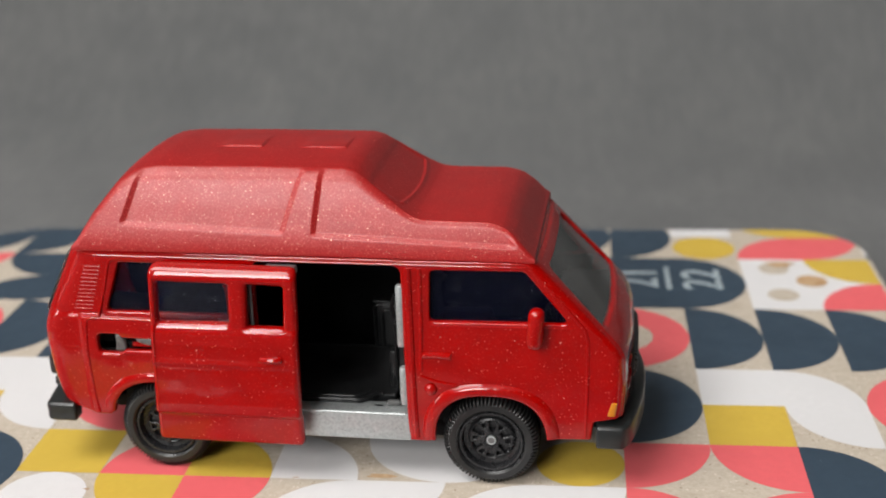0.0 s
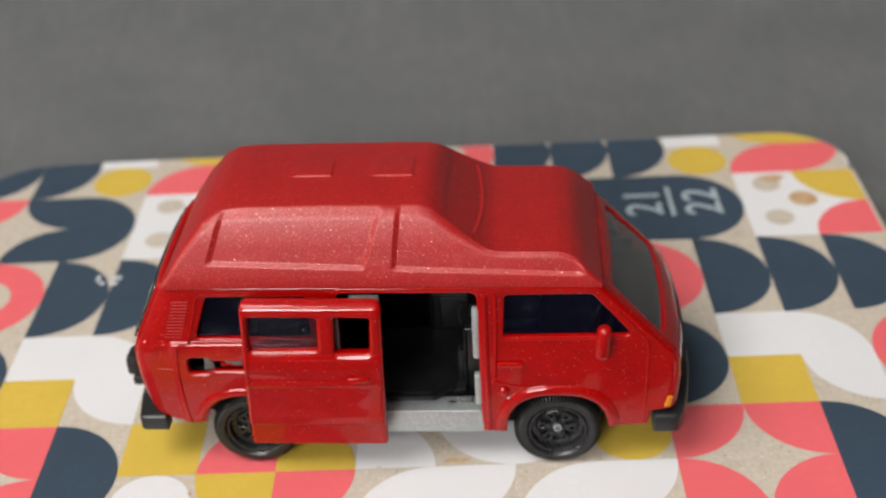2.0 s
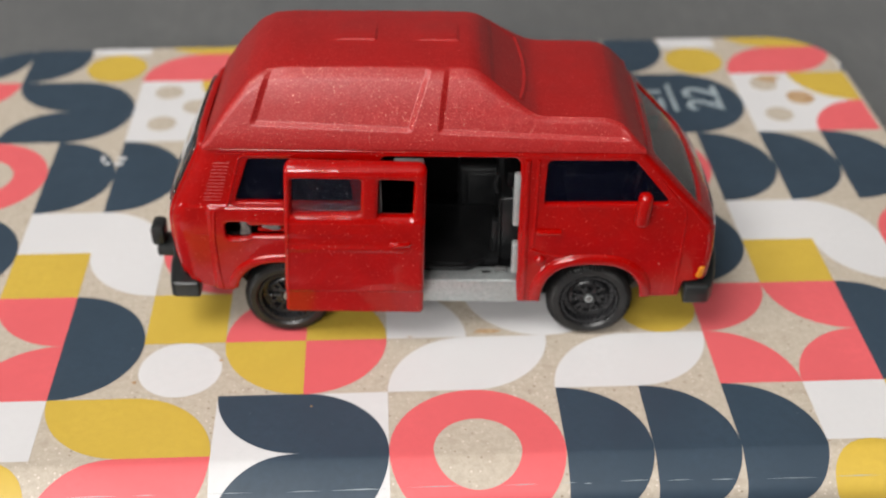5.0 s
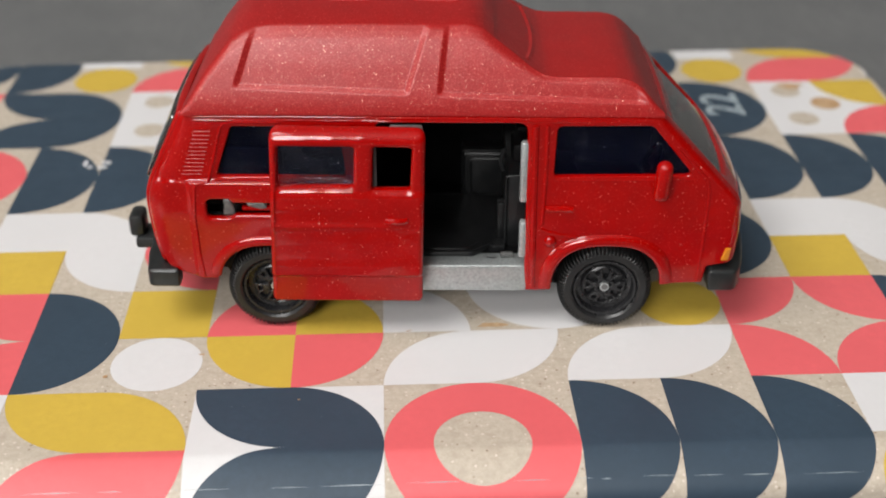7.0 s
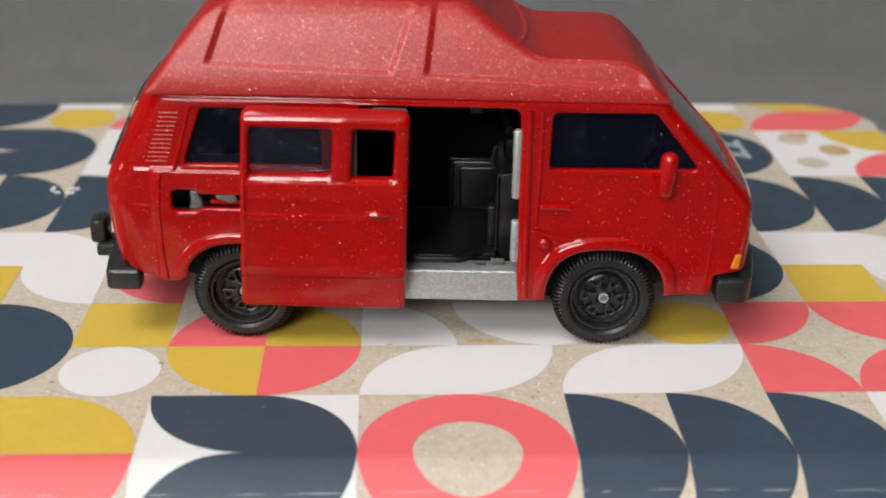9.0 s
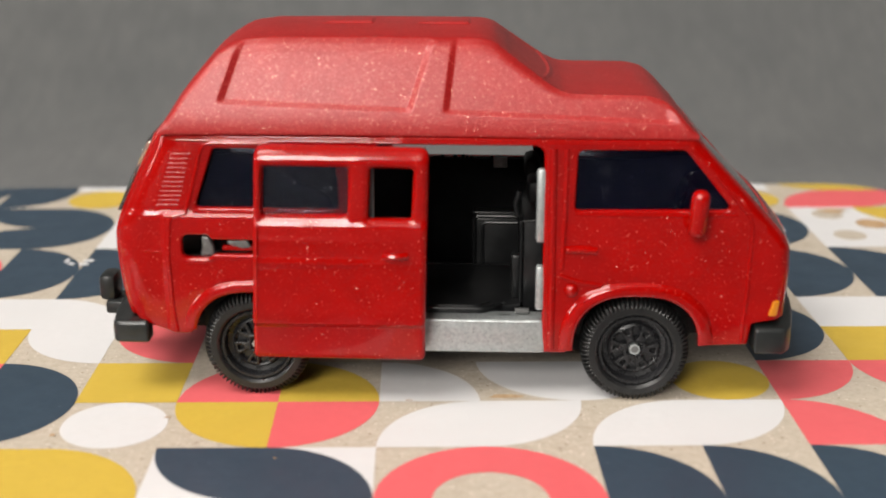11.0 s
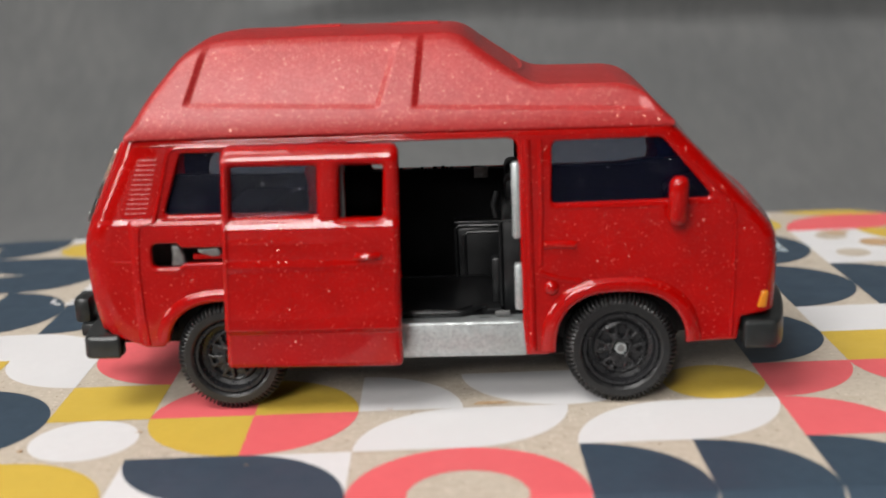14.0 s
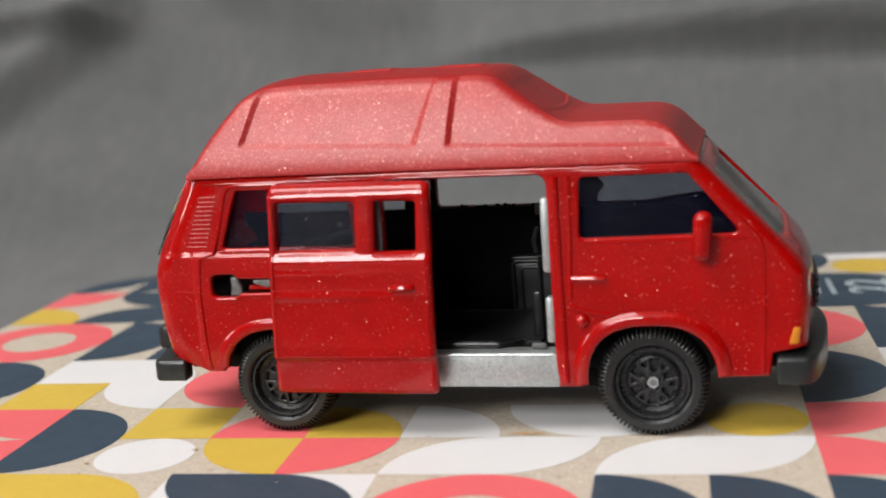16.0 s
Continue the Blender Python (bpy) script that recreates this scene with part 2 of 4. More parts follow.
paint_with(KRAFT, blend(KRAFT, flakes(KRAFT, 0.0008, 0.22, 0.24), blend(KRAFT, flakes(KRAFT, 0.0006, 0.3, 0.3), blend(KRAFT, blotch, blend(KRAFT, fibre, (0.38, 0.325, 0.26), (0.49, 0.43, 0.355)), (0.36, 0.30, 0.235)), (0.60, 0.53, 0.46)), (0.22, 0.165, 0.115)), bump=noise_of(KRAFT, 900, 6), strength=0.06)
bsdf(RUBBER).inputs["Specular IOR Level"].default_value = 0.48
PAPER = material("page_paper", (0.62, 0.58, 0.50), 0.8)
leaves = node(PAPER, "ShaderNodeTexNoise", Scale=1.0, Detail=3.0)
stretch = node(PAPER, "ShaderNodeMapping", Scale=(30.0, 30.0, 5000.0))
wire(PAPER, coords(PAPER), stretch.inputs["Vector"])
wire(PAPER, stretch.outputs[0], leaves.inputs["Vector"])
paint_with(PAPER, blend(PAPER, ramp(PAPER, leaves.outputs["Fac"], 0.35, 0.65), (0.45, 0.41, 0.34), (0.66, 0.62, 0.54)))
CLOTH = material("grey_cloth", (0.15, 0.15, 0.147), 0.9)
nap = node(CLOTH, "ShaderNodeTexNoise", Scale=1.0, Detail=5.0, Roughness=0.6)
brushed = node(CLOTH, "ShaderNodeMapping", Scale=(460.0, 110.0, 110.0))
wire(CLOTH, coords(CLOTH), brushed.inputs["Vector"])
wire(CLOTH, brushed.outputs[0], nap.inputs["Vector"])
paint_with(CLOTH, blend(CLOTH, ramp(CLOTH, nap.outputs["Fac"], 0.34, 0.66, 0.0, 0.5), blend(CLOTH, ramp(CLOTH, noise_of(CLOTH, 38, 6, 0.65), 0.32, 0.68), (0.074, 0.0755, 0.076), (0.100, 0.100, 0.0985)), (0.057, 0.059, 0.060)), bump=noise_of(CLOTH, 700, 6), strength=0.4, distance=0.0004)
bsdf(CLOTH).inputs["Sheen Weight"].default_value = 0.15
# The walls are unseen; kept dark so the van's lacquer reflects little.
DARK_WALL = material("dark_wall", (0.05, 0.05, 0.05), 0.85)
paint_with(DARK_WALL, blend(DARK_WALL, ramp(DARK_WALL, noise_of(DARK_WALL, 3, 5), 0.3, 0.7), (0.040, 0.0395, 0.039), (0.055, 0.0545, 0.054)), bump=noise_of(DARK_WALL, 60), strength=0.1, distance=0.002)
# Unseen ceiling, kept pale to bounce soft fill downwards.
PALE_CEILING = material("pale_ceiling", (0.6, 0.6, 0.59), 0.85)
paint_with(PALE_CEILING, blend(PALE_CEILING, ramp(PALE_CEILING, noise_of(PALE_CEILING, 3, 5), 0.3, 0.7), (0.57, 0.57, 0.56), (0.63, 0.63, 0.62)))
FLOORING = material("floor_laminate", (0.3, 0.24, 0.18), 0.5)
paint_with(FLOORING, blend(FLOORING, ramp(FLOORING, noise_of(FLOORING, 8, 6), 0.3, 0.7), (0.05, 0.042, 0.035), (0.08, 0.066, 0.052)))

# ---- building helpers: shapes are drawn in millimetres ----
MM = 0.001


def part(name, bm, mat, parent=None, label="", sharp=35.0, scale=MM):
    me = bpy.data.meshes.new(name)
    bmesh.ops.scale(bm, vec=(scale,) * 3, verts=bm.verts)
    bmesh.ops.recalc_face_normals(bm, faces=bm.faces)
    bm.to_mesh(me)
    bm.free()
    me.materials.append(mat)
    me.polygons.foreach_set("use_smooth", [True] * len(me.polygons))
    me.set_sharp_from_angle(angle=radians(sharp))
    ob = new(name, me)
    ob.parent = parent
    return tagged(ob, label)


def box(x0, x1, y0, y1, z0, z1, bevel=0.15, segments=2, bm=None):
    own = bmesh.new()
    bmesh.ops.create_cube(own, size=1.0)
    for v in own.verts:
        v.co = Vector(((x0 + x1) / 2 + v.co.x * (x1 - x0), (y0 + y1) / 2 + v.co.y * (y1 - y0), (z0 + z1) / 2 + v.co.z * (z1 - z0)))
    if bevel > 0:
        bmesh.ops.bevel(own, geom=own.edges[:], offset=bevel, segments=segments, profile=0.5, affect="EDGES")
    if bm is None:
        return own
    me = bpy.data.meshes.new("piece")
    own.to_mesh(me)
    own.free()
    bm.from_mesh(me)
    bpy.data.meshes.remove(me)
    return bm


def moved(bm, fn):
    for v in bm.verts:
        v.co = Vector(fn(*v.co))
    return bm


def fillet(points, r, n=5):
    """A closed outline with its corners rounded; a point may bring its own radius."""
    out, count = [], len(points)
    for i, p in enumerate(points):
        rad = p[2] if len(p) > 2 else r
        b, a, c = Vector(p[:2]), Vector(points[i - 1][:2]), Vector(points[(i + 1) % count][:2])
        u, w = (a - b), (c - b)
        angle = u.angle(w) if u.length > 1e-6 and w.length > 1e-6 else math.pi
        if rad <= 0 or angle > 3.1:
            out.append(b)
            continue
        cut = min(rad / math.tan(angle / 2), 0.49 * u.length, 0.49 * w.length)
        s, e = b + u.normalized() * cut, b + w.normalized() * cut
        for k in range(n + 1):
            f = k / n
            out.append(s * (1 - f) ** 2 + b * 2 * f * (1 - f) + e * f * f)
    return out


def plate(outer, holes=(), thick=1.0, bevel=0.2):
    """A flat plate with rounded rims and openings, in its own x and y, thick along z."""
    cu = bpy.data.curves.new("outline", "CURVE")
    cu.dimensions, cu.fill_mode = "2D", "BOTH"
    cu.extrude, cu.bevel_depth, cu.bevel_resolution, cu.offset = max(thick / 2 - bevel, 0), bevel, 2, -bevel
    for loop in (outer, *holes):
        sp = cu.splines.new("POLY")
        sp.points.add(len(loop) - 1)
        for q, p in zip(sp.points, loop):
            q.co = (p[0], p[1], 0, 1)
        sp.use_cyclic_u = True
    ob = new("outline", cu)
    bpy.context.view_layer.update()
    me = bpy.data.meshes.new_from_object(ob.evaluated_get(bpy.context.evaluated_depsgraph_get()))
    bm = bmesh.new()
    bm.from_mesh(me)
    bmesh.ops.remove_doubles(bm, verts=bm.verts, dist=0.002)
    bpy.data.objects.remove(ob)
    bpy.data.curves.remove(cu)
    bpy.data.meshes.remove(me)
    return bm


def sliced(bm, axis, values):
    no = Vector([float(a == axis) for a in "xyz"])
    for v in values:
        bmesh.ops.bisect_plane(bm, geom=bm.verts[:] + bm.edges[:] + bm.faces[:], plane_co=no * v, plane_no=no)
    return bm


def lathe(profile, segments=48, wobble=None, closed=True):
    """Turns (radius, depth) pairs round the y axis; the depth runs along y."""
    bm = bmesh.new()
    rings = []
    for i, (r, d) in enumerate(profile):
        ring = []
        for k in range(segments):
            a = 2 * math.pi * k / segments
            rr = r + (wobble(i, k) if wobble else 0)
            ring.append(bm.verts.new((rr * math.cos(a), d, rr * math.sin(a))))
        rings.append(ring)
    for a, b in zip(rings, rings[1:]):
        for k in range(segments):
            bm.faces.new((a[k], a[(k + 1) % segments], b[(k + 1) % segments], b[k]))
    for ring in (rings[0], rings[-1]) if closed else ():
        bm.faces.new(ring)
    return bm


def tube(points, r, sides=8, bm=None, squash=1.0):
    """A round bead along a line of points; squash flattens it along y."""
    bm = bm or bmesh.new()
    pts = [Vector(p) for p in points]
    rings = []
    for i, p in enumerate(pts):
        t = (pts[min(i + 1, len(pts) - 1)] - pts[max(i - 1, 0)]).normalized()
        side = t.cross(Vector((0, 1, 0)))
        side = side.normalized() if side.length > 1e-3 else Vector((1, 0, 0))
        up = side.cross(t).normalized()
        ring = []
        for k in range(sides):
            a = 2 * math.pi * k / sides
            off = side * math.cos(a) * r + up * math.sin(a) * r
            off.y *= squash
            ring.append(bm.verts.new(p + off))
        rings.append(ring)
    for a, b in zip(rings, rings[1:]):
        for k in range(sides):
            bm.faces.new((a[k], a[(k + 1) % sides], b[(k + 1) % sides], b[k]))
    bm.faces.new(rings[0])
    bm.faces.new(rings[-1])
    return bm


def lerp_table(table, v):
    for (a, p), (b, q) in zip(table, table[1:]):
        if v <= b:
            f = max(0.0, (v - a) / (b - a))
            return p + (q - p) * f
    return table[-1][1]


def smooth(a, b, v):
    f = min(1.0, max(0.0, (v - a) / (b - a)))
    return f * f * (3 - 2 * f)


# ---- an unseen room, added to close the place and shape reflections ----
THICK = 0.016
FLOOR = -THICK - 0.002


def room_box(name, x0, x1, y0, y1, z0, z1, mat):
    return tagged(part(name, box(x0, x1, y0, y1, z0, z1, 0), mat, None, "", 35, 1.0), kind="structure")


room_box("floor", -1.8, 1.7, -1.65, 1.2, FLOOR - 0.1, FLOOR, FLOORING)
room_box("wall_north", -1.8, 1.7, 1.1, 1.2, FLOOR, ROOM_TOP, DARK_WALL)
room_box("wall_east", 1.6, 1.7, -1.65, 1.1, FLOOR, ROOM_TOP, DARK_WALL)


def opening(d, a, b):
    return [(d[a + "0"], d[b + "0"]), (d[a + "1"], d[b + "0"]), (d[a + "1"], d[b + "1"]), (d[a + "0"], d[b + "1"])]


south = plate([(-1.8, FLOOR), (1.7, FLOOR), (1.7, ROOM_TOP), (-1.8, ROOM_TOP)], [opening(SOUTH_OPENING, "x", "z")], 0.14, 0.004)
tagged(part("wall_south", moved(south, lambda x, y, z: (x, SOUTH_OPENING["y"] - 0.08 + z, y)), DARK_WALL, None, "", 35, 1.0), kind="structure")
west = plate([(-1.65, FLOOR), (1.2, FLOOR), (1.2, ROOM_TOP), (-1.65, ROOM_TOP)], [opening(WEST_OPENING, "y", "z")], 0.14, 0.004)
tagged(part("wall_west", moved(west, lambda x, y, z: (WEST_OPENING["x"] - 0.08 + z, x, y)), DARK_WALL, None, "", 35, 1.0), kind="structure")
# ceiling with a hole for the added overhead lamp
above = plate([(-1.9, -1.75), (1.7, -1.75), (1.7, 1.2), (-1.9, 1.2)], [opening(CEILING_OPENING, "x", "y")], 0.14, 0.004)
tagged(part("ceiling", moved(above, lambda x, y, z: (x, y, ROOM_TOP + 0.075 + z)), PALE_CEILING, None, "", 35, 1.0), kind="structure")


def folds(x):
    """Lower edge, width, depth, run-out and share of each fold of the cloth at this x."""
    wave = noise.noise(Vector((x * 22, 7.0, 0.0)))
    return [
        (0.0420 + 0.001 * wave - 0.0035 * smooth(0.01, 0.09, x), 0.0045, 0.0095 * (1 + 0.35 * wave + 0.8 * smooth(0.0, 0.08, x)), 0.030, smooth(-0.045, 0.0, x)),
        (0.030 + 0.96 * (x + 0.153), 0.020, 0.007, 0.02, smooth(-0.127, -0.140, x)),
        (0.0565 - 0.05 * (x + 0.145), 0.007, 0.008, 0.014, smooth(-0.120, -0.134, x)),
        (0.048 - 0.27 * (x + 0.056), 0.016, 0.008, 0.02, smooth(-0.03, -0.058, x) * smooth(-0.12, -0.095, x)),
    ]


def backdrop():
    """A grey cloth under and behind the book, rising in soft folds."""
    bm = bmesh.new()
    nx, ny = 320, 400
    path = []
    for j in range(ny + 1):
        s = -0.3 + 0.8 * j / ny
        if s < 0.155:
            path.append((s, 0.0, 0.0))
        else:
            r, a = 0.16, min((s - 0.155) / 0.16, radians(72))
            rest = max(0.0, s - 0.155 - r * radians(72))
            path.append((0.155 + r * math.sin(a) + rest * math.cos(a), r * (1 - math.cos(a)) + rest * math.sin(a), a))
    rows = []
    for y, z, a in path:
        row = []
        for i in range(nx + 1):
            x = -0.47 + 0.97 * i / nx
            lift = smooth(0.15, 0.25, y)
            h = 0.003 * noise.noise(Vector((x * 5, y * 4, z * 5))) * (0.25 + lift)
            h += lift * 0.004 * noise.noise(Vector((x * 7 + z * 6, 3.0, z * 12 - x * 3)))
            # overhanging folds: a long level one, and slanting ones beside it
            for line, width, out, fade, on in folds(x):
                u = z - line
                h += lift * on * out * smooth(0.0, width, u) * math.exp(-max(0.0, u - width) / fade)
            row.append(bm.verts.new((x, y - (0.83 if x > 0 else 1.9) * x * x * lift - h * math.sin(a), FLOOR + 0.001 + z + h * math.cos(a))))
        rows.append(row)
    for p, q in zip(rows, rows[1:]):
        for i in range(nx):
            bm.faces.new((p[i], p[i + 1], q[i + 1], q[i]))
    ob = part("backdrop", bm, CLOTH, None, "dark grey matt cloth rising in soft folds behind the planner book", 180, 1.0)
    return tagged(ob, category="backdrop", kind="structure")


backdrop()

# ---- the planner that the van stands on: its spine lies in front ----
C = 11.0
FLAT = (-6.02, 9.06, -2.06, 8.31)
CORNER, REACH = 1.15, 1.73


def skewed(x, y):
    """The cover was trimmed a little out of square."""
    return 0.014 * (x - 1.0) * smooth(3.0, 8.0, y)


def cover_outline(inset=0.0, front=REACH):
    x0, x1, y0, y1 = FLAT[0] + inset, FLAT[1] - inset, FLAT[2] - front, FLAT[3] - inset
    r = CORNER - inset
    out = [(x0, y0), (x1, y0)]
    for cx, cy, a0 in ((x1 - r, y1 - r, 0), (x0 + r, y1 - r, 90)):
        for k in range(13):
            a = radians(a0 + 90 * k / 12)
            out.append((cx + r * math.cos(a), cy + r * math.sin(a)))
    return [(x, y + skewed(x, y)) for x, y in out]


def turn_table():
    """The rim's slope, run and drop along the sheet: a crease, a slanting border, then a tight roll."""
    table, run, drop = [], 0.0, 0.0
    for k in range(900):
        a = lerp_table([(0.0, 0.0), (0.05, 0.32), (0.40, 0.56), (0.64, math.pi / 2)], k * TURN_STEP)
        table.append((a, run, drop))
        run, drop = run + TURN_STEP * math.cos(a), drop + TURN_STEP * math.sin(a)
    return table


TURN_STEP = 0.002
TURN = turn_table()


def bent(x, y, lift):
    """From the flat printed card to the cover: level, then creased and rolled down over the spine. In cells."""
    d = FLAT[2] - y
    if d <= 0:
        return x, y, lift
    k = min(int(d / TURN_STEP), len(TURN) - 1)
    a, run, drop = TURN[k]
    rest = d - k * TURN_STEP
    return x, FLAT[2] - run - rest * math.cos(a) - lift * math.sin(a), lift * math.cos(a) - drop - rest * math.sin(a)


def clipped(poly, frame_poly):
    """The part of an outline that lies in a convex one."""
    out = list(poly)
    n = len(frame_poly)
    for i in range(n):
        (ax, ay), (bx, by) = frame_poly[i], frame_poly[(i + 1) % n]
        side = lambda p: (bx - ax) * (p[1] - ay) - (by - ay) * (p[0] - ax)
        inp, out = out, []
        for k, p in enumerate(inp):
            q = inp[k - 1]
            sp, sq = side(p), side(q)
            if (sp >= 0) != (sq >= 0):
                f = sq / (sq - sp)
                out.append((q[0] + f * (p[0] - q[0]), q[1] + f * (p[1] - q[1])))
            if sp >= 0:
                out.append(p)
        if len(out) < 3:
            return []
    return out


def steps(a, b, d):
    return [a + d * k for k in range(int(round((b - a) / d)) + 1)]


def sheet(polys, lift):
    bm = bmesh.new()
    for poly in polys:
        clean = [p for k, p in enumerate(poly) if math.hypot(p[0] - poly[k - 1][0], p[1] - poly[k - 1][1]) > 1e-5]
        if len(clean) > 2:
            bm.faces.new([bm.verts.new((x, y, 0)) for x, y in clean])
    x0, x1, y0, y1 = FLAT
    bmesh.ops.remove_doubles(bm, verts=bm.verts, dist=1e-4)
    bmesh.ops.triangulate(bm, faces=bm.faces[:])
    ys = [v.co.y for v in bm.verts]
    near = lambda values, some: [v for v in values if min(some) < v < max(some)]
    sliced(bm, "y", near(steps(y0 - REACH, y0 - 0.7, 0.2) + steps(y0 - 0.66, y0, 0.03), ys))
    return moved(bm, lambda x, y, z: tuple(C * v for v in bent(x, y, lift)))


def arc(cx, cy, r, a0, a1, n=24):
    return [(cx + r * math.cos(radians(a0 + (a1 - a0) * k / n)), cy + r * math.sin(radians(a0 + (a1 - a0) * k / n))) for k in range(n + 1)]


def rect(x, y, w, h):
    return [(x, y), (x + w, y), (x + w, y + h), (x, y + h)]


def disc(cx, cy, r):
    return arc(cx, cy, r, 0, 352.5, 47)


def quarter(cx, cy, a0, r=1.0):
    return [(cx, cy)] + arc(cx, cy, r, a0, a0 + 90)


def dee(x, y):
    return arc(x, y + 1, 1.0, -90, 90, 40)


def leaf(x, y):
    return [(x, y)] + arc(x + 1, y, 1, 180, 90)[1:] + [(x + 2, y + 1)] + arc(x + 1, y + 1, 1, 0, -90)[1:]


def leaf_down(x, y):
    return [(x, y + 1)] + [(x + 1, y + 1)] + arc(x + 1, y, 1, 90, 0)[1:] + [(x + 1, y)] + arc(x + 1, y + 1, 1, 270, 180)[1:-1]


def ring(cx, cy):
    """A ring as short convex pieces."""
    return [arc(cx, cy, 1, a, a + 7.5, 1) + arc(cx, cy, 0.5, a + 7.5, a, 1) for a in steps(0, 352.5, 7.5)]


# one repeat of the print, ten cells wide and deep; later layers lie on earlier ones
GROUND = {"white": [], "coral": [], "mustard": [], "navy": [], "kraft": []}
for k in range(4):
    cx, cy = (-5 + 2 * (k % 2), -1 + 2 * (k // 2))
    GROUND["coral"].append(quarter(cx, cy, (0, 90, 270, 180)[k]))
GROUND["navy"] += [dee(-3, -1), dee(3, -3), dee(4, -3), dee(-5, -3), dee(-5, 1), dee(-4, 3), dee(-3, 3), dee(-2, 3), leaf_down(-5, 6), leaf(-5, 5)]
GROUND["white"] += [disc(-1.5, -0.5, 0.5), quarter(1, 0, 0), quarter(3, 1, 180), quarter(3, 1, 270), leaf(1, -1), leaf(3, -1), rect(-4, -2, 1, 1)]
GROUND["white"] += [rect(-4, 2, 1, 1), quarter(-3, 2, 0), quarter(-2, 2, 180), rect(-1, -3, 2, 2), rect(-3, 5, 2, 2)]
GROUND["mustard"] += [rect(-2, 0, 1, 1), quarter(0, 0, 0), quarter(0, 0, 180), disc(4.5, 0.5, 0.5), disc(-3.5, -2.5, 0.5), leaf_down(-3, -2), rect(-4, 1, 1, 1), leaf_down(3, 5)]
GROUND["coral"] += [quarter(0, 0, 90), quarter(0, 0, 270), leaf(-3, -3), arc(-1, 2, 1, 90, 270, 40), leaf(3, 6)]
RINGS = [ring(2, -2), ring(-5, 4)]
OVER = {"navy": [leaf_down(-1, -2), leaf(-1, -3)], "mustard": [quarter(-1, 7, 180)], "coral": [quarter(-1, 5, 90)], "kraft": [disc(x, y, 0.23) for x, y in ((-2.5, 5.55), (-2.5, 6.6), (-2, 6.1))]}


def repeated(polys):
    edge = cover_outline(0.012)
    out = []
    for sx in (-10, 0, 10):
        for sy in (-10, 0, 10):
            for p in polys:
                c = clipped([(x + sx, y + sy) for x, y in p], edge)
                if len(c) > 2:
                    out.append(c)
    return out


planner = new("planner_book")
tagged(planner, "kraft planner book printed with coral, navy, mustard and white shapes", "book")
card = sheet([cover_outline()], 0.0)
bmesh.ops.recalc_face_normals(card, faces=card.faces)
bmesh.ops.solidify(card, geom=card.faces[:], thickness=0.6)
cover = part("front_cover", card, KRAFT, planner, "kraft card cover with a creased spine edge", 50)
INKS = dict(coral=CORAL, mustard=MUSTARD, navy=NAVY, white=WHITE, kraft=KRAFT)
for layer, lift in ((GROUND, 0.003), (OVER, 0.006)):
    for key, polys in layer.items():
        if polys:
            for one in repeated(polys):
                part(key + "_shape", sheet([one], lift), INKS[key], cover, "", 50)

for pieces in RINGS:
    for sx in (-10, 0, 10):
        for sy in (-10, 0, 10):
            kept = [c for c in (clipped([(x + sx, y + sy) for x, y in p], cover_outline(0.012)) for p in pieces) if len(c) > 2]
            if kept:
                part("coral_ring", sheet(kept, 0.003), CORAL, cover, "", 50)
# small scuffs on the print beside the van
for cx, cy, w, h, mat in ((1.29, 0.015, 0.035, 0.012, STAIN), (2.25, 0.10, 0.16, 0.05, STAIN), (-2.02, -0.72, 0.025, 0.03, STAIN), (-1.02, -0.35, 0.03, 0.02, STAIN), (0.1, -1.22, 0.016, 0.012, STAIN)):
    blot = [(cx + w * math.cos(a) * (1 + 0.3 * math.sin(3 * a + cx)), cy + h * math.sin(a) * (1 + 0.2 * math.cos(2 * a))) for a in [2 * math.pi * k / 14 for k in range(14)]]
    part("scuff", sheet([blot], 0.009), mat, cover, "dark scuff", 50)
# the label field: solid navy round the numerals, on this repeat only
part("navy_shape", sheet([rect(4.0, 5.0, 2.02, 2.0)], 0.008), NAVY, cover, "", 50)
part("navy_shape", sheet([dee(6, 5)], 0.007), NAVY, cover, "", 50)
part("stained_dot", sheet([disc(8.0, 6.1, 0.23)], 0.010), STAIN, cover, "brown stained dot", 50)
part("stain", sheet([[(7.62 + 0.2 * math.cos(a) * (1 + 0.3 * math.sin(3 * a)), 6.78 + 0.12 * math.sin(a)) for a in [2 * math.pi * k / 24 for k in range(24)]]], 0.010), STAIN, cover, "brown stain", 50)
# worn print along the front crease
rng = random.Random(4)
worn, x = [], FLAT[0] + 1.2
while x < FLAT[1] - 1.2:
    w, h = rng.uniform(0.08, 0.7), rng.uniform(0.004, 0.009)
    y = FLAT[2] - 0.40 + rng.uniform(-0.012, 0.012)
    worn.append([(x, y), (x + w * 0.5, y - h * 0.4), (x + w, y), (x + w * 0.6, y + h)])
    x += w + rng.uniform(0.05, 0.5)
part("edge_wear", sheet(worn, 0.008), SILVER, cover, "pale worn edge", 50)
pages = plate([(x * C, y * C) for x, y in cover_outline(0.14, -0.02)], [], THICK / MM - 1.6, 0.1)
part("page_block", moved(pages, lambda x, y, z: (x, y, z - THICK / MM / 2)), PAPER, planner, "cream page block", 40)
back = plate([(x * C, y * C) for x, y in cover_outline(0.0, 0.48)], [], 0.6, 0.1)
part("back_cover", moved(back, lambda x, y, z: (x, y, z - THICK / MM + 0.3)), KRAFT, planner, "kraft card back cover", 40)


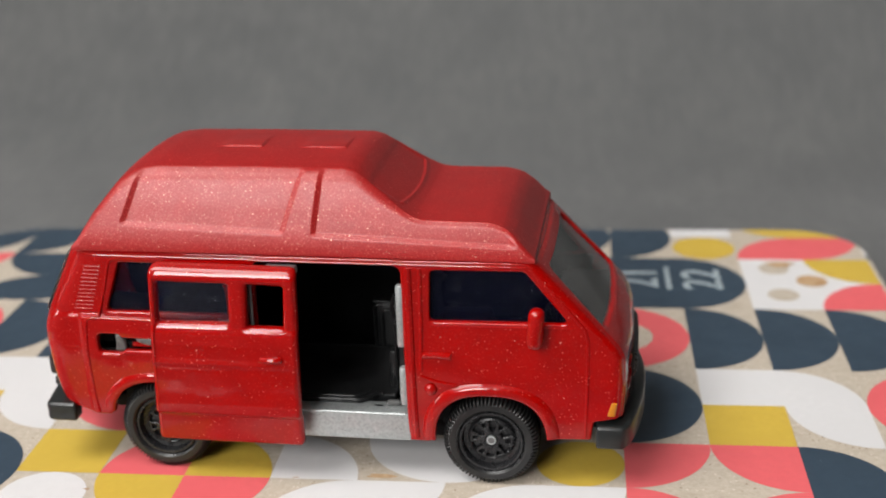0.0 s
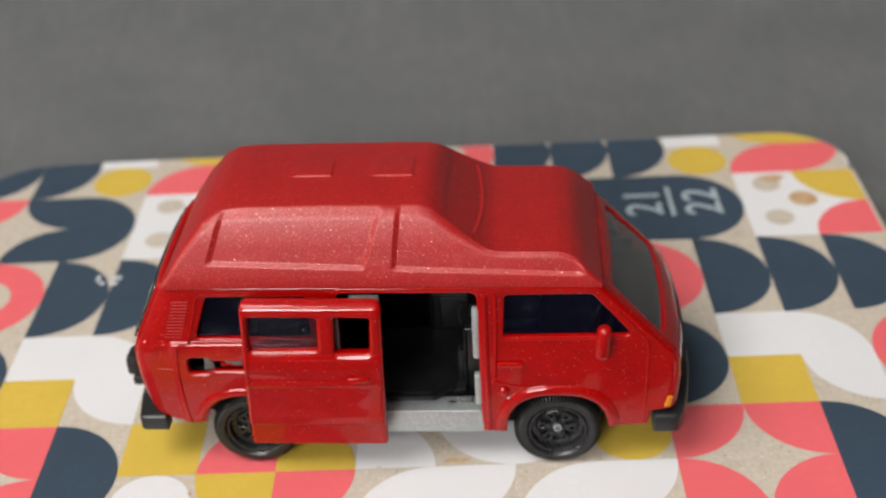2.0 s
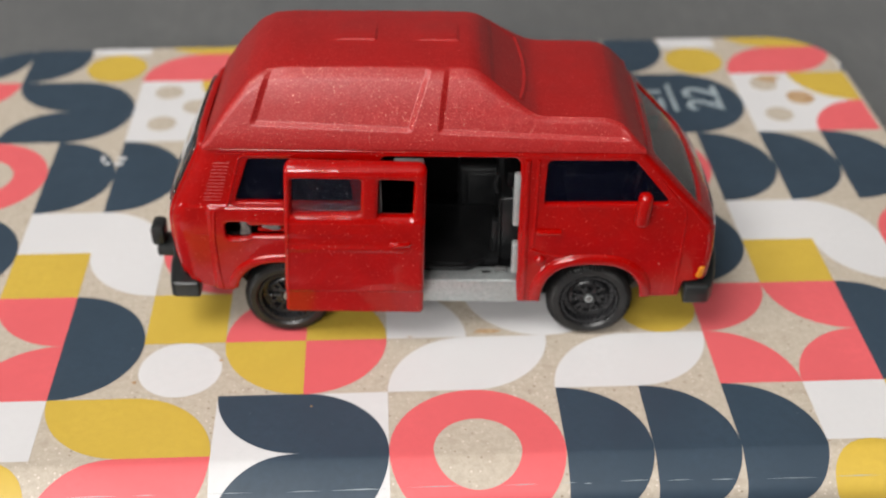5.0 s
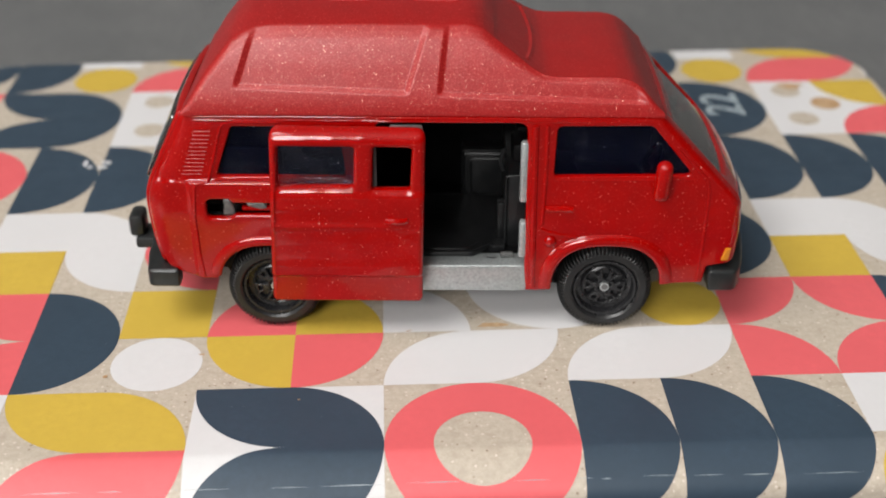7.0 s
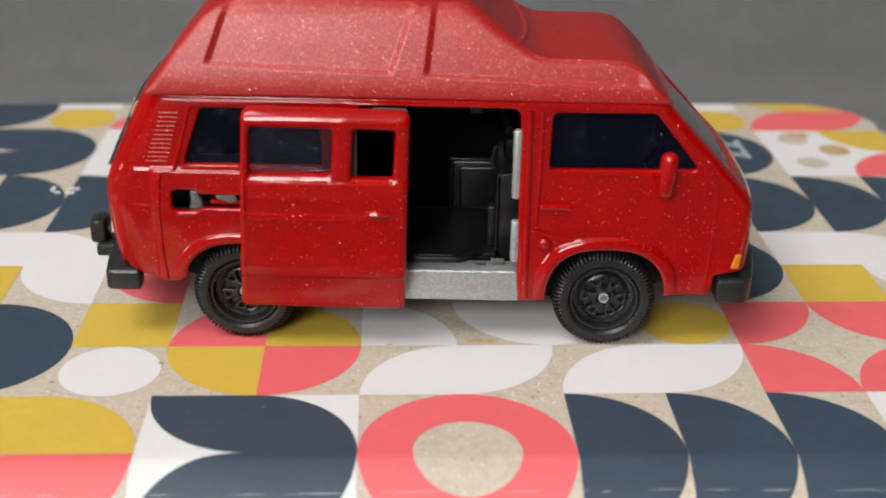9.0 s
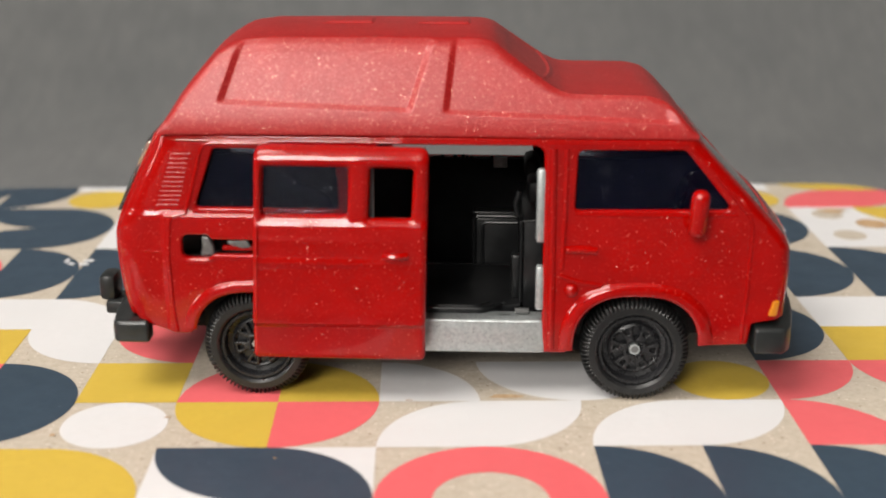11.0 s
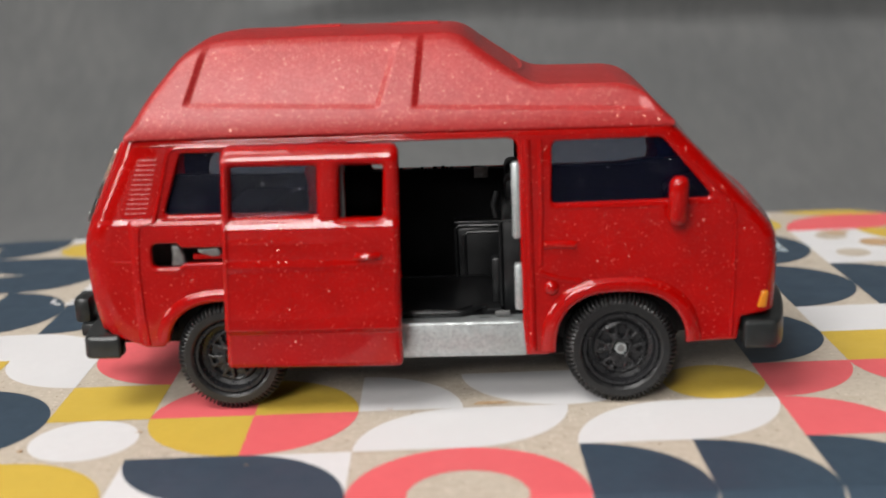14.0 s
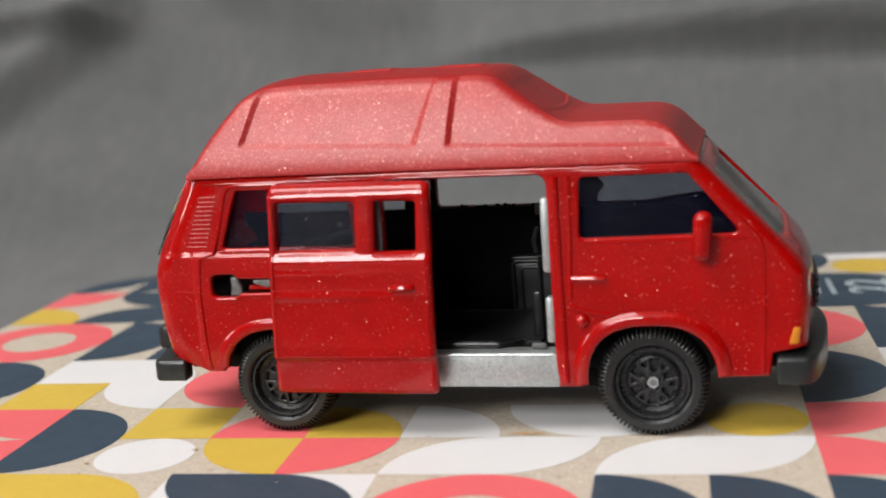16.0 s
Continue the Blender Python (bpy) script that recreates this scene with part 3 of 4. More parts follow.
def lettering(text, x, y, size, z=0.06):
    cu = bpy.data.curves.new("lettering", "FONT")
    cu.body, cu.size, cu.extrude, cu.bevel_depth, cu.offset = text, size, 0.08, 0.05, 0.0
    cu.align_x, cu.align_y = "CENTER", "CENTER"
    ob = new("lettering", cu)
    bpy.context.view_layer.update()
    me = bpy.data.meshes.new_from_object(ob.evaluated_get(bpy.context.evaluated_depsgraph_get()))
    bm = bmesh.new()
    bm.from_mesh(me)
    bpy.data.objects.remove(ob)
    bpy.data.curves.remove(cu)
    bpy.data.meshes.remove(me)
    return part("lettering", moved(bm, lambda a, b, c: (x * C - b, y * C + a, c + z)), SILVER, cover, "pale raised lettering")


lettering("21", 5.42, 6.15, 9.3)
lettering("22", 6.38, 6.12, 9.3)
part("fraction_bar", box(5.84 * C - 0.4, 5.84 * C + 0.4, 5.70 * C, 6.62 * C, 0.03, 0.2, 0.07), SILVER, cover, "pale raised bar")
for bx, by, bw, bh in ((-3.27, 4.40, 0.05, 0.16), (-3.20, 4.32, 0.08, 0.06), (-3.03, 4.45, 0.14, 0.07), (-3.05, 4.30, 0.12, 0.07)):
    part("print_mark", box(bx * C, (bx + bw) * C, by * C, (by + bh) * C, 0.02, 0.10, 0), WHITE, cover)

# ---- the toy van: x forward from the rear axle, y across from its middle, z up from the cover; millimetres ----
van = new("toy_camper_van")
tagged(van, "red metallic die-cast toy camper van, sliding door open", "toy car")
van.matrix_world = pose(-1.646 * MM, 14.478 * MM, 0.0001, 0, 0, -2.93)
HALF = 12.6


def tumble(z):
    return 0.028 * max(0.0, 16.2 - z) + 0.2 * max(0.0, (z - 17.0) / 12.0) ** 1.6 + 0.25 * max(0.0, (9.0 - z) / 4.0)


def front_line(z):
    return lerp_table([(5.0, 55.6), (9.6, 56.6), (14.0, 56.9), (17.4, 56.7), (18.6, 56.1), (20.0, 54.9), (29.2, 46.4), (31.0, 44.8)], z)


def curve_table(table, v):
    """A smooth line through a table's points."""
    n = len(table)
    k = max(0, min(n - 2, sum(p[0] <= v for p in table) - 1))
    (a, p), (b, q) = table[k], table[k + 1]
    before, after = table[max(k - 1, 0)], table[min(k + 2, n - 1)]
    f = min(1.0, max(0.0, (v - a) / (b - a)))
    m0 = (q - before[1]) / (b - before[0]) * (b - a)
    m1 = (after[1] - p) / (after[0] - a) * (b - a)
    return (2 * f**3 - 3 * f**2 + 1) * p + (f**3 - 2 * f**2 + f) * m0 + (3 * f**2 - 2 * f**3) * q + (f**3 - f**2) * m1


def rear_line(z):
    return curve_table([(5.0, -12.6), (7.0, -13.0), (9.0, -13.8), (13.0, -14.5), (17.8, -14.7), (20.0, -14.1), (29.2, -9.7), (31.0, -8.9)], z)


def arch(cx, a0, a1, r, n=16, lift=0.0):
    out = []
    for k in range(n + 1):
        a = radians(a0 + (a1 - a0) * k / n)
        ca, sa = math.cos(a), math.sin(a)
        out.append((cx + r * math.copysign(abs(ca) ** 0.78, ca), 5.6 + lift + (r * 0.97 - 0.1) * math.copysign(abs(sa) ** 0.78, sa)))
    return out


def side_outline():
    out = [(-13.0, 8.4, 0.8), (-8.9, 7.0, 0.3), (-7.1, 7.0, 0.2)]
    out += [(*p, 0) for p in arch(0.0, 165, 12, 6.75)]
    out += [(7.0, 5.4, 0.2), (13.0, 5.4, 0.3), (13.0, 28.2, 0.8), (30.7, 28.2, 1.2), (30.9, 5.2, 0.3), (33.6, 5.2, 0.3)]
    out += [(*p, 0) for p in arch(41.0, 172, 10, 6.85)]
    out += [(48.2, 6.3, 0.3), (53.0, 6.5, 0.3), (53.3, 9.0, 0.3), (56.4, 9.6, 0.5)]
    out += [(front_line(z), z, 0) for z in (12.0, 14.0, 16.0, 17.4, 18.0, 18.6, 19.3, 20.0)] + [(front_line(29.05), 29.05, 0.3)]
    out += [(rear_line(29.05), 29.05, 0.3)] + [(rear_line(z), z, 0) for z in steps(10.0, 27.0, 1.0)[::-1]]
    return fillet(out, 0.3)


FRONT_WINDOW = [(34.2, 27.8, 0.7), (45.2, 27.9, 1.0), (50.4, 21.6, 0.5), (34.0, 21.4, 0.6)]
REAR_WINDOW = [(-3.8, 27.6, 0.5), (9.0, 27.6, 0.5), (9.0, 21.2, 0.5), (-6.0, 21.2, 0.5)]
SLOT = [(-7.5, 18.3, 0.8), (-4.8, 18.3, 0.4), (-4.3, 17.8, 0.3), (2.5, 17.7, 0.3), (2.5, 16.2, 0.3), (-4.1, 16.15, 0.3), (-4.7, 15.75, 0.4), (-7.5, 15.75, 0.8)]


def tuck(x, z):
    """How far the flank turns in round the van's corners."""
    out = 0.0
    for r, deep, d in ((2.9, 1.7, rear_line(z) + 2.9 - x), (1.2, 1.2, x - front_line(z) + 1.2)):
        if d > 0:
            out += deep * (1 - math.sqrt(max(0.0, 1 - (min(d, r) / r) ** 2)))
    if x < 13:
        low = smooth(20.95, 20.25, z)
        out += 0.2 - 0.2 * low - 0.2 * low * smooth(-9.8, -9.2, x)
    return out


def side_map(sign):
    return lambda x, y, z: (x, sign * (HALF - 0.5 - tumble(y) - tuck(x, y)) + z, y)


def flank(sign, holes):
    bm = plate(side_outline() if sign < 0 else far_outline(), [fillet(h, 0.4) for h in holes], 1.0, 0.28)
    sliced(bm, "y", steps(8.0, 20.0, 0.5) + steps(20.2, 21.0, 0.1) + steps(21.5, 28.5, 0.5))
    sliced(bm, "x", steps(-14.6, -9.9, 0.3) + steps(-9.8, -9.1, 0.1) + [-8.8, -8.0, 12.98, 13.02] + steps(44.4, 56.8, 0.4))
    return moved(bm, side_map(sign))


def far_outline():
    out = [(-13.0, 8.4, 0.8), (-8.9, 7.0, 0.3), (-7.1, 7.0, 0.2)] + [(*p, 0) for p in arch(0.0, 165, 12, 6.75)]
    out += [(7.0, 5.4, 0.2), (33.6, 5.2, 0.3)] + [(*p, 0) for p in arch(41.0, 172, 10, 6.85)]
    out += [(48.2, 6.3, 0.3), (53.0, 6.5, 0.3), (53.3, 9.0, 0.3), (56.4, 9.6, 0.5)]
    out += [(front_line(z), z, 0) for z in (12.0, 14.0, 16.0, 17.4, 18.0, 18.6, 19.3, 20.0)] + [(front_line(29.05), 29.05, 0.3)]
    out += [(rear_line(29.05), 29.05, 0.3)] + [(rear_line(z), z, 0) for z in steps(10.0, 27.0, 1.0)[::-1]]
    return fillet(out, 0.3)


FAR_MIDDLE = [(13.2, 27.6, 0.6), (30.4, 27.6, 0.6), (30.4, 21.4, 0.6), (13.2, 21.4, 0.6)]
part("body_side", flank(-1, [FRONT_WINDOW, REAR_WINDOW, SLOT]), PAINT, van, "glossy red flake paint", 32)
part("body_side", flank(1, [FRONT_WINDOW, REAR_WINDOW, FAR_MIDDLE]), PAINT, van, "glossy red flake paint", 32)


def nose_x(y, z):
    return front_line(z) + 1.1 * (1 - min(1.0, abs(y) / HALF) ** 2.6) * (0.55 + 0.45 * smooth(29.0, 19.0, z)) - 0.15


def nose_map(x, y, z):
    w = 1 - tumble(y) / HALF
    return nose_x(x, y) + z - 0.5, x * w, y


def nose():
    edge = HALF - 0.85
    outer = [(-edge, 9.4, 0.5), (edge, 9.4, 0.5), (edge, 28.9, 0.6), (-edge, 28.9, 0.6)]
    pane = [(-10.9, 20.6, 0.9), (10.9, 20.6, 0.9), (9.9, 27.7, 1.0), (-9.9, 27.7, 1.0)]
    lights = [[(sx * 8.2 + 2.0 * math.cos(a), 14.0 + 2.0 * math.sin(a)) for a in [2 * math.pi * k / 20 for k in range(20)]] for sx in (-1, 1)]
    bm = plate(fillet(outer, 0.5), [fillet(pane, 0.8)] + lights, 1.0, 0.28)
    sliced(bm, "x", steps(-12.0, 12.0, 1.0))
    sliced(bm, "y", [11.0, 13.0, 15.0, 16.5, 17.4, 18.0, 18.6, 19.3, 20.0, 22.0, 24.0, 26.0, 28.0])
    return moved(bm, nose_map)


part("front_panel", nose(), PAINT, van, "glossy red flake paint", 32)


def tail_x(y, z):
    return rear_line(z) - 0.9 * (1 - min(1.0, abs(y) / HALF) ** 3.0)


def tail():
    edge = HALF - 1.75
    outer = [(-edge, 8.4, 0.5), (edge, 8.4, 0.5), (edge, 28.9, 0.6), (-edge, 28.9, 0.6)]
    pane = [(-10.4, 20.4, 0.8), (10.4, 20.4, 0.8), (9.9, 27.8, 0.8), (-9.9, 27.8, 0.8)]
    bm = plate(fillet(outer, 0.5), [fillet(pane, 0.8)], 1.0, 0.28)
    sliced(bm, "x", steps(-12.0, 12.0, 1.5))
    sliced(bm, "y", steps(9.0, 28.0, 1.0))
    return moved(bm, lambda x, y, z: (tail_x(x, y) + z + 0.5, x * (1 - tumble(y) / HALF), y))


part("rear_panel", tail(), PAINT, van, "glossy red flake paint", 32)


def pane(points, fn, thick=0.35, cuts=()):
    bm = plate(fillet(points, 0.5), [], thick, 0.08)
    for axis, values in cuts:
        sliced(bm, axis, values)
    return moved(bm, fn)


def grown(points, d):
    cx, cy = sum(p[0] for p in points) / len(points), sum(p[1] for p in points) / len(points)
    return [(p[0] + d * (1 if p[0] > cx else -1), p[1] + d * (1 if p[1] > cy else -1), 0.5) for p in points]


for sign in (-1, 1):
    wall_of = side_map(sign)
    inside = lambda x, y, z: (x, wall_of(x, y, z)[1] - sign * 0.42, y)
    for shape in (FRONT_WINDOW, REAR_WINDOW):
        part("side_window", pane(grown(shape, 0.3), inside, 0.3, [("y", steps(21.0, 28.0, 1.0))]), GLASS, van, "smoked clear plastic window")
part("windscreen", pane([(-11.2, 20.3), (11.2, 20.3), (10.2, 28.0), (-10.2, 28.0)], lambda x, y, z: (nose_map(x, y, z)[0] - 0.12, *nose_map(x, y, z)[1:]), 0.4, [("x", steps(-11, 11, 1.0)), ("y", steps(21, 28, 1.0))]), CLEAR, van, "clear plastic windscreen")
part("rear_window", pane([(-10.6, 20.2), (10.6, 20.2), (10.1, 28.0), (-10.1, 28.0)], lambda x, y, z: (tail_x(x, y) - 0.15 + z, x, y), 0.5, [("x", steps(-10.5, 10.5, 1.5)), ("y", steps(21, 28, 1.0))]), CLEAR, van, "clear plastic rear window")


def side_y(z):
    return -(HALF - tumble(z))


# beads and lips on the near flank
def bead(name, pts, r, squash=0.7, push=0.0, parent=None):
    return part(name, tube([(x, side_y(z) - push + tuck(x, z), z) for x, z in pts], r, 8, None, squash), PAINT, parent or van)


part("rain_gutter", tube([(x, side_y(28.5) + tuck(x, 28.5) + 0.05, 28.45) for x in steps(-8.6, 45.4, 1.0)], 0.11, 8), PAINT, van)
part("rain_gutter", tube([(x, -side_y(28.9) + 0.05, 28.75) for x in steps(-9.6, 46.4, 2.0)], 0.33, 8), PAINT, van)


def flare(cx, a0, a1, r, n=36):
    """A swept lip round a wheel opening, proud at its rim and running out into the flank."""
    bm = bmesh.new()
    section = [(-0.25, -0.5), (-0.24, 0.32), (-0.12, 0.46), (0.1, 0.52), (0.5, 0.5), (0.85, 0.42), (1.05, 0.22), (1.3, 0.02), (1.45, -0.3)]
    lines = [arch(cx, a0, a1, r + d, n) for d, out in section]
    rows = []
    for k in range(n + 1):
        ends = smooth(0, 3, k) * smooth(n, n - 3, k)
        rows.append([bm.verts.new((line[k][0], side_y(line[k][1]) - out * (0.55 + 0.45 * ends if out > 0 else 1), line[k][1])) for line, (d, out) in zip(lines, section)])
    for p, q in zip(rows, rows[1:]):
        for j in range(len(p) - 1):
            bm.faces.new((p[j], p[j + 1], q[j + 1], q[j]))
    bm.faces.new(rows[0])
    bm.faces.new(rows[-1])
    return bm


part("wheel_arch_lip", flare(0.0, 168, 20, 6.9), PAINT, van, "", 40)
part("wheel_arch_lip", flare(41.0, 180, 4, 7.0), PAINT, van, "", 40)
bead("swage_line", [(32.6, 14.3), (33.6, 13.9), (35.0, 13.5), (37.0, 13.2)], 0.24, 0.7, 0.06)
bead("panel_seam", [(48.5, 25.3), (50.5, 23.0), (52.2, 21.0), (52.55, 19.6), (52.5, 13.0), (52.3, 6.9)], 0.2, 0.7, 0.04)
bead("panel_seam", [(-8.7, 19.6), (-9.0, 16.0), (-8.9, 11.0), (-8.6, 7.3)], 0.2, 0.8)
bead("panel_seam", [(-8.7, 19.6), (-8.5, 20.2), (-7.8, 20.45), (-7.0, 20.6), (-6.2, 23.2), (-5.1, 27.4), (-4.6, 28.0), (-3.8, 28.2), (2.0, 28.2)], 0.2, 0.8)
bead("window_lip", [(-6.2, 20.75), (0.0, 20.75), (8.0, 20.75)], 0.20)
bead("window_lip", [(34.0, 20.95), (42.0, 20.95), (50.9, 21.1)], 0.12, 0.6)
bead("slot_lip", [(-7.2, 15.35), (-5.0, 15.35)], 0.20)
bead("slot_lip", [(-4.6, 15.5), (-4.0, 15.85), (1.6, 15.85)], 0.18)
bead("waist_line", [(-13.6, 16.6), (-11.5, 16.4), (-9.7, 16.3)], 0.14, 0.7, -0.05)
bead("pillar_rib", [(31.6, 28.0), (31.7, 20.0), (31.8, 12.0), (31.9, 5.8)], 0.42, 0.8)
bead("pillar_rib", [(33.0, 28.0), (33.0, 21.0), (32.8, 15.0)], 0.26, 0.8)
bead("door_handle", [(33.1, 17.2), (33.4, 17.2), (34.8, 17.22), (36.1, 17.15), (36.4, 17.1)], 0.38, 0.9, 0.22)
cap = lathe([(0.0, -0.62), (0.38, -0.58), (0.62, -0.4), (0.78, -0.1), (0.8, 0.3)], 20)
part("fuel_cap", moved(cap, lambda x, y, z: (x + 33.9, y + side_y(12.6), z + 12.6)), PAINT, van)

# louvres of the air intake on the rear pillar
for k in range(12):
    z = 21.5 + 0.5 * k
    x0 = -9.9 + 2.0 * (z - 22.0) / 5.7
    x1 = -7.6 + 1.6 * (z - 22.0) / 5.7
    part("louvre", tube([(x, side_y(z) + tuck(x, z) + 0.115, z) for x in (x0, x0 + 0.3, (x0 + x1) / 2, x1 - 0.3, x1)], 0.14, 8), ROOF_PAINT, van)

# the high roof: one satin shell with sunken side panels
RIDGE = [(-9.4, 29.35), (-8.9, 30.2), (-6.8, 33.3), (-3.7, 36.95), (-1.8, 38.1), (0.9, 38.5), (12.0, 38.6), (24.0, 38.55), (25.4, 38.2), (27.0, 37.1), (31.2, 34.2), (32.6, 33.5), (34.0, 33.35), (41.0, 33.3), (42.7, 32.9), (44.0, 32.0), (46.5, 29.35)]


def roof_half(z):
    return 12.2 - 0.083 * max(0.0, z - 29.2) ** 1.6 + 0.25 * smooth(34.0, 29.1, z)


def roof_sunk(x, z):
    foot = 32.5 - 0.035 * (x + 3.0)
    up = (z - foot) / 6.5
    bevel = lambda width, v: min(1.0, max(0.0, v / width))
    a = bevel(0.7, x + 3.25 - 2.2 * up) * bevel(0.62, 17.0 + 2.1 * up - x)
    b = bevel(0.6, x - 20.15 - 0.7 * up) * smooth(44.6, 43.0, x + 0.6 * max(0, up))
    return 0.30 * max(a, b) * smooth(foot - 0.35, foot + 0.2, z)


def roof_shell():
    bm = bmesh.new()
    rows = []
    n_side, n_top = 80, 190
    for x in steps(-9.4, 46.4, 0.12):
        h = lerp_table(RIDGE, x)
        h = 0.25 * lerp_table(RIDGE, x - 0.5) + 0.5 * h + 0.25 * lerp_table(RIDGE, x + 0.5)
        h = max(h, 29.36)
        crown = (0.74 - 0.48 * smooth(24.0, 29.0, x)) * smooth(29.3, 33.0, h)
        ridge = roof_half(h)
        line = []
        for k in range(n_side):
            z = 29.05 + (h - 29.05) * k / n_side
            line.append((-(roof_half(z) - roof_sunk(x, z)), z))
        line[0] = (-(roof_half(29.1) - 0.2), 29.05)
        for k in range(n_top + 1):
            y = -ridge + 2 * ridge * k / n_top
            z = h + crown * (1 - (abs(y) / ridge) ** 2.2) if ridge > 0 else h
            if abs(y) < ridge - 0.2:
                for a, b in ((6.2, 12.3), (16.5, 22.8)):
                    z += 0.20 * smooth(a, a + 2.0, x) * smooth(b, b - 0.25, x) * smooth(-2.1, -1.85, y) * smooth(4.5, -1.0, y)
                lip = 30.5 + 1.0 * (1 - (y / 9.2) ** 2)
                z += 0.16 * math.exp(-(((x - lip) / 0.22) ** 2)) * smooth(9.0, 8.6, abs(y))
                z -= 0.14 * smooth(26.6, 27.3, x) * smooth(lip, lip - 0.3, x) * smooth(8.9, 8.5, abs(y))
            line.append((y, z))
        # the edge between side and top is rounded
        r = min(1.3 - 0.6 * smooth(28.0, 33.0, x), 0.7 * (h - 29.1), 0.4 * ridge)
        start, end = (-roof_half(h - r), h - r), (-(ridge - r), h + crown * (1 - ((ridge - r) / ridge) ** 2.2))
        for k, (y, z) in enumerate(line):
            if k < n_side and z > h - r:
                f = 0.5 * (z - h + r) / r
                dy = y + roof_half(z)
            elif k >= n_side and y < -(ridge - r):
                f = 1 - 0.5 * (-y - ridge + r) / r
                dy = roof_sunk(x, h) * (1 - smooth(0.5, 1.0, f))
            else:
                continue
            line[k] = tuple(a * (1 - f) ** 2 + b * 2 * f * (1 - f) + c * f * f + d for a, b, c, d in zip(start, (-ridge, h), end, (dy, 0.0)))
        for k in range(n_side, n_side + n_top + 1):
            m = 2 * n_side + n_top - k
            if line[k][0] < -(ridge - r) and n_side <= m < len(line):
                line[m] = (-line[k][0], line[k][1])
        for k in range(n_side - 1, -1, -1):
            line.append((-line[k][0], line[k][1]))
        rows.append([bm.verts.new((x, y, z)) for y, z in line])
    for a, b in zip(rows, rows[1:]):
        for k in range(len(a) - 1):
            bm.faces.new((a[k], a[k + 1], b[k + 1], b[k]))
        bm.faces.new((a[-1], a[0], b[0], b[-1]))
    bm.faces.new(rows[0])
    bm.faces.new(rows[-1])
    bmesh.ops.smooth_vert(bm, verts=bm.verts, factor=0.25, use_axis_x=True, use_axis_y=True, use_axis_z=True)
    return bm


part("high_roof", roof_shell(), ROOF_PAINT, van, "satin red moulded high roof with sunken panels", 60)
part("roof_joint", box(-9.3, 46.2, -11.7, 11.7, 28.3, 29.4, 0.2), PAINT, van, "red flange under the roof")


header = [(nose_x(y, 28.9) - 0.35, y, 0) for y in steps(-11.2, 11.2, 0.8)] + [(43.0, 11.2, 0), (43.0, -11.2, 0)]
part("windscreen_header", moved(plate(fillet(header, 0), [], 1.0, 0.3), lambda x, y, z: (x, y, z + 28.75)), PAINT, van)


# the sliding door, pushed back along the flank
def door_y(z, x=4.0):
    fade = 1 - smooth(9.0, 16.0, x)
    swage = 0.13 * math.exp(-(((z - 16.3) / 0.42) ** 2)) * (0.35 + 0.65 * fade) + 0.07 * math.exp(-(((z - 18.7) / 0.5) ** 2)) * (0.3 + 0.7 * fade)
    return -15.45 - swage - 0.3 * smooth(21.1, 19.9, z) + 0.05 * smooth(20.0, 26.0, z) + 0.9 * max(0.0, (z - 26.7) / 1.8) ** 2 + 0.38 * smooth(9.6, 9.0, z) + 0.03 * max(0.0, 16.2 - z) + 0.05 * max(0.0, 9.2 - z) - 0.12 * smooth(12.0, 10.6, z) * smooth(9.0, 9.6, z)


door = new("sliding_door")
door.parent = van
DOOR = [(0.0, 5.2, 0.7), (18.4, 5.1, 0.7), (18.9, 28.3, 1.1), (0.95, 28.5, 1.1)]
DOOR_PANES = [[(1.9, 26.5, 0.4), (10.6, 26.4, 0.4), (10.4, 21.4, 0.4), (1.6, 21.3, 0.4)], [(12.9, 26.4, 0.4), (17.3, 26.3, 0.4), (17.0, 21.0, 0.4), (12.6, 21.0, 0.4)]]
skin = plate(fillet(DOOR, 0.8), [fillet(h, 0.4) for h in DOOR_PANES], 1.6, 0.6)
sliced(skin, "y", [6.0, 7.0, 8.0] + steps(8.8, 11.0, 0.15) + [12.0, 13.0, 14.0, 15.0] + steps(15.3, 17.3, 0.14) + steps(17.8, 19.7, 0.2) + steps(20.0, 21.1, 0.1) + [22.0, 23.0, 24.0, 25.0] + steps(26.0, 28.4, 0.2))
sliced(skin, "x", steps(2.0, 18.0, 1.0))
part("door_panel", moved(skin, lambda x, y, z: (x, door_y(y, x) + 0.8 + z, y)), PAINT, door, "glossy red flake paint", 32)
part("door_handle", tube([(14.2, door_y(17.2) - 0.1, 17.15), (14.6, door_y(17.2) - 0.3, 17.2), (16.2, door_y(17.2) - 0.3, 17.25), (16.6, door_y(17.2) - 0.05, 17.25)], 0.36, 8), PAINT, door)
part("door_window", pane([(1.5, 26.9), (11.0, 26.8), (10.8, 21.0), (1.2, 20.9)], lambda x, y, z: (x, door_y(y) + 1.2 + z, y), 0.3, [("y", steps(21.0, 27.0, 0.5))]), DOOR_GLASS, door, "dark tinted plastic pane")
part("door_runner", box(12.6, 13.1, -13.9, -13.7, 20.8, 26.6, 0.05), DULL, door, "dull zinc runner")
part("door_arm", box(-3.4, 8.0, -12.0, -11.4, 16.35, 16.95, 0.2), PAINT, door, "red slide arm")
stub = plate(fillet([(-5.7, 17.9, 0.3), (-4.8, 17.9, 0.3), (-4.3, 16.6, 0.3), (-4.2, 15.6, 0.2), (-5.8, 15.6, 0.2), (-5.6, 16.8, 0.3)], 0.3), [], 1.0, 0.3)
part("arm_end", moved(stub, lambda x, y, z: (x, z - 11.3, y)), WORN, door, "bare zinc slide arm end")
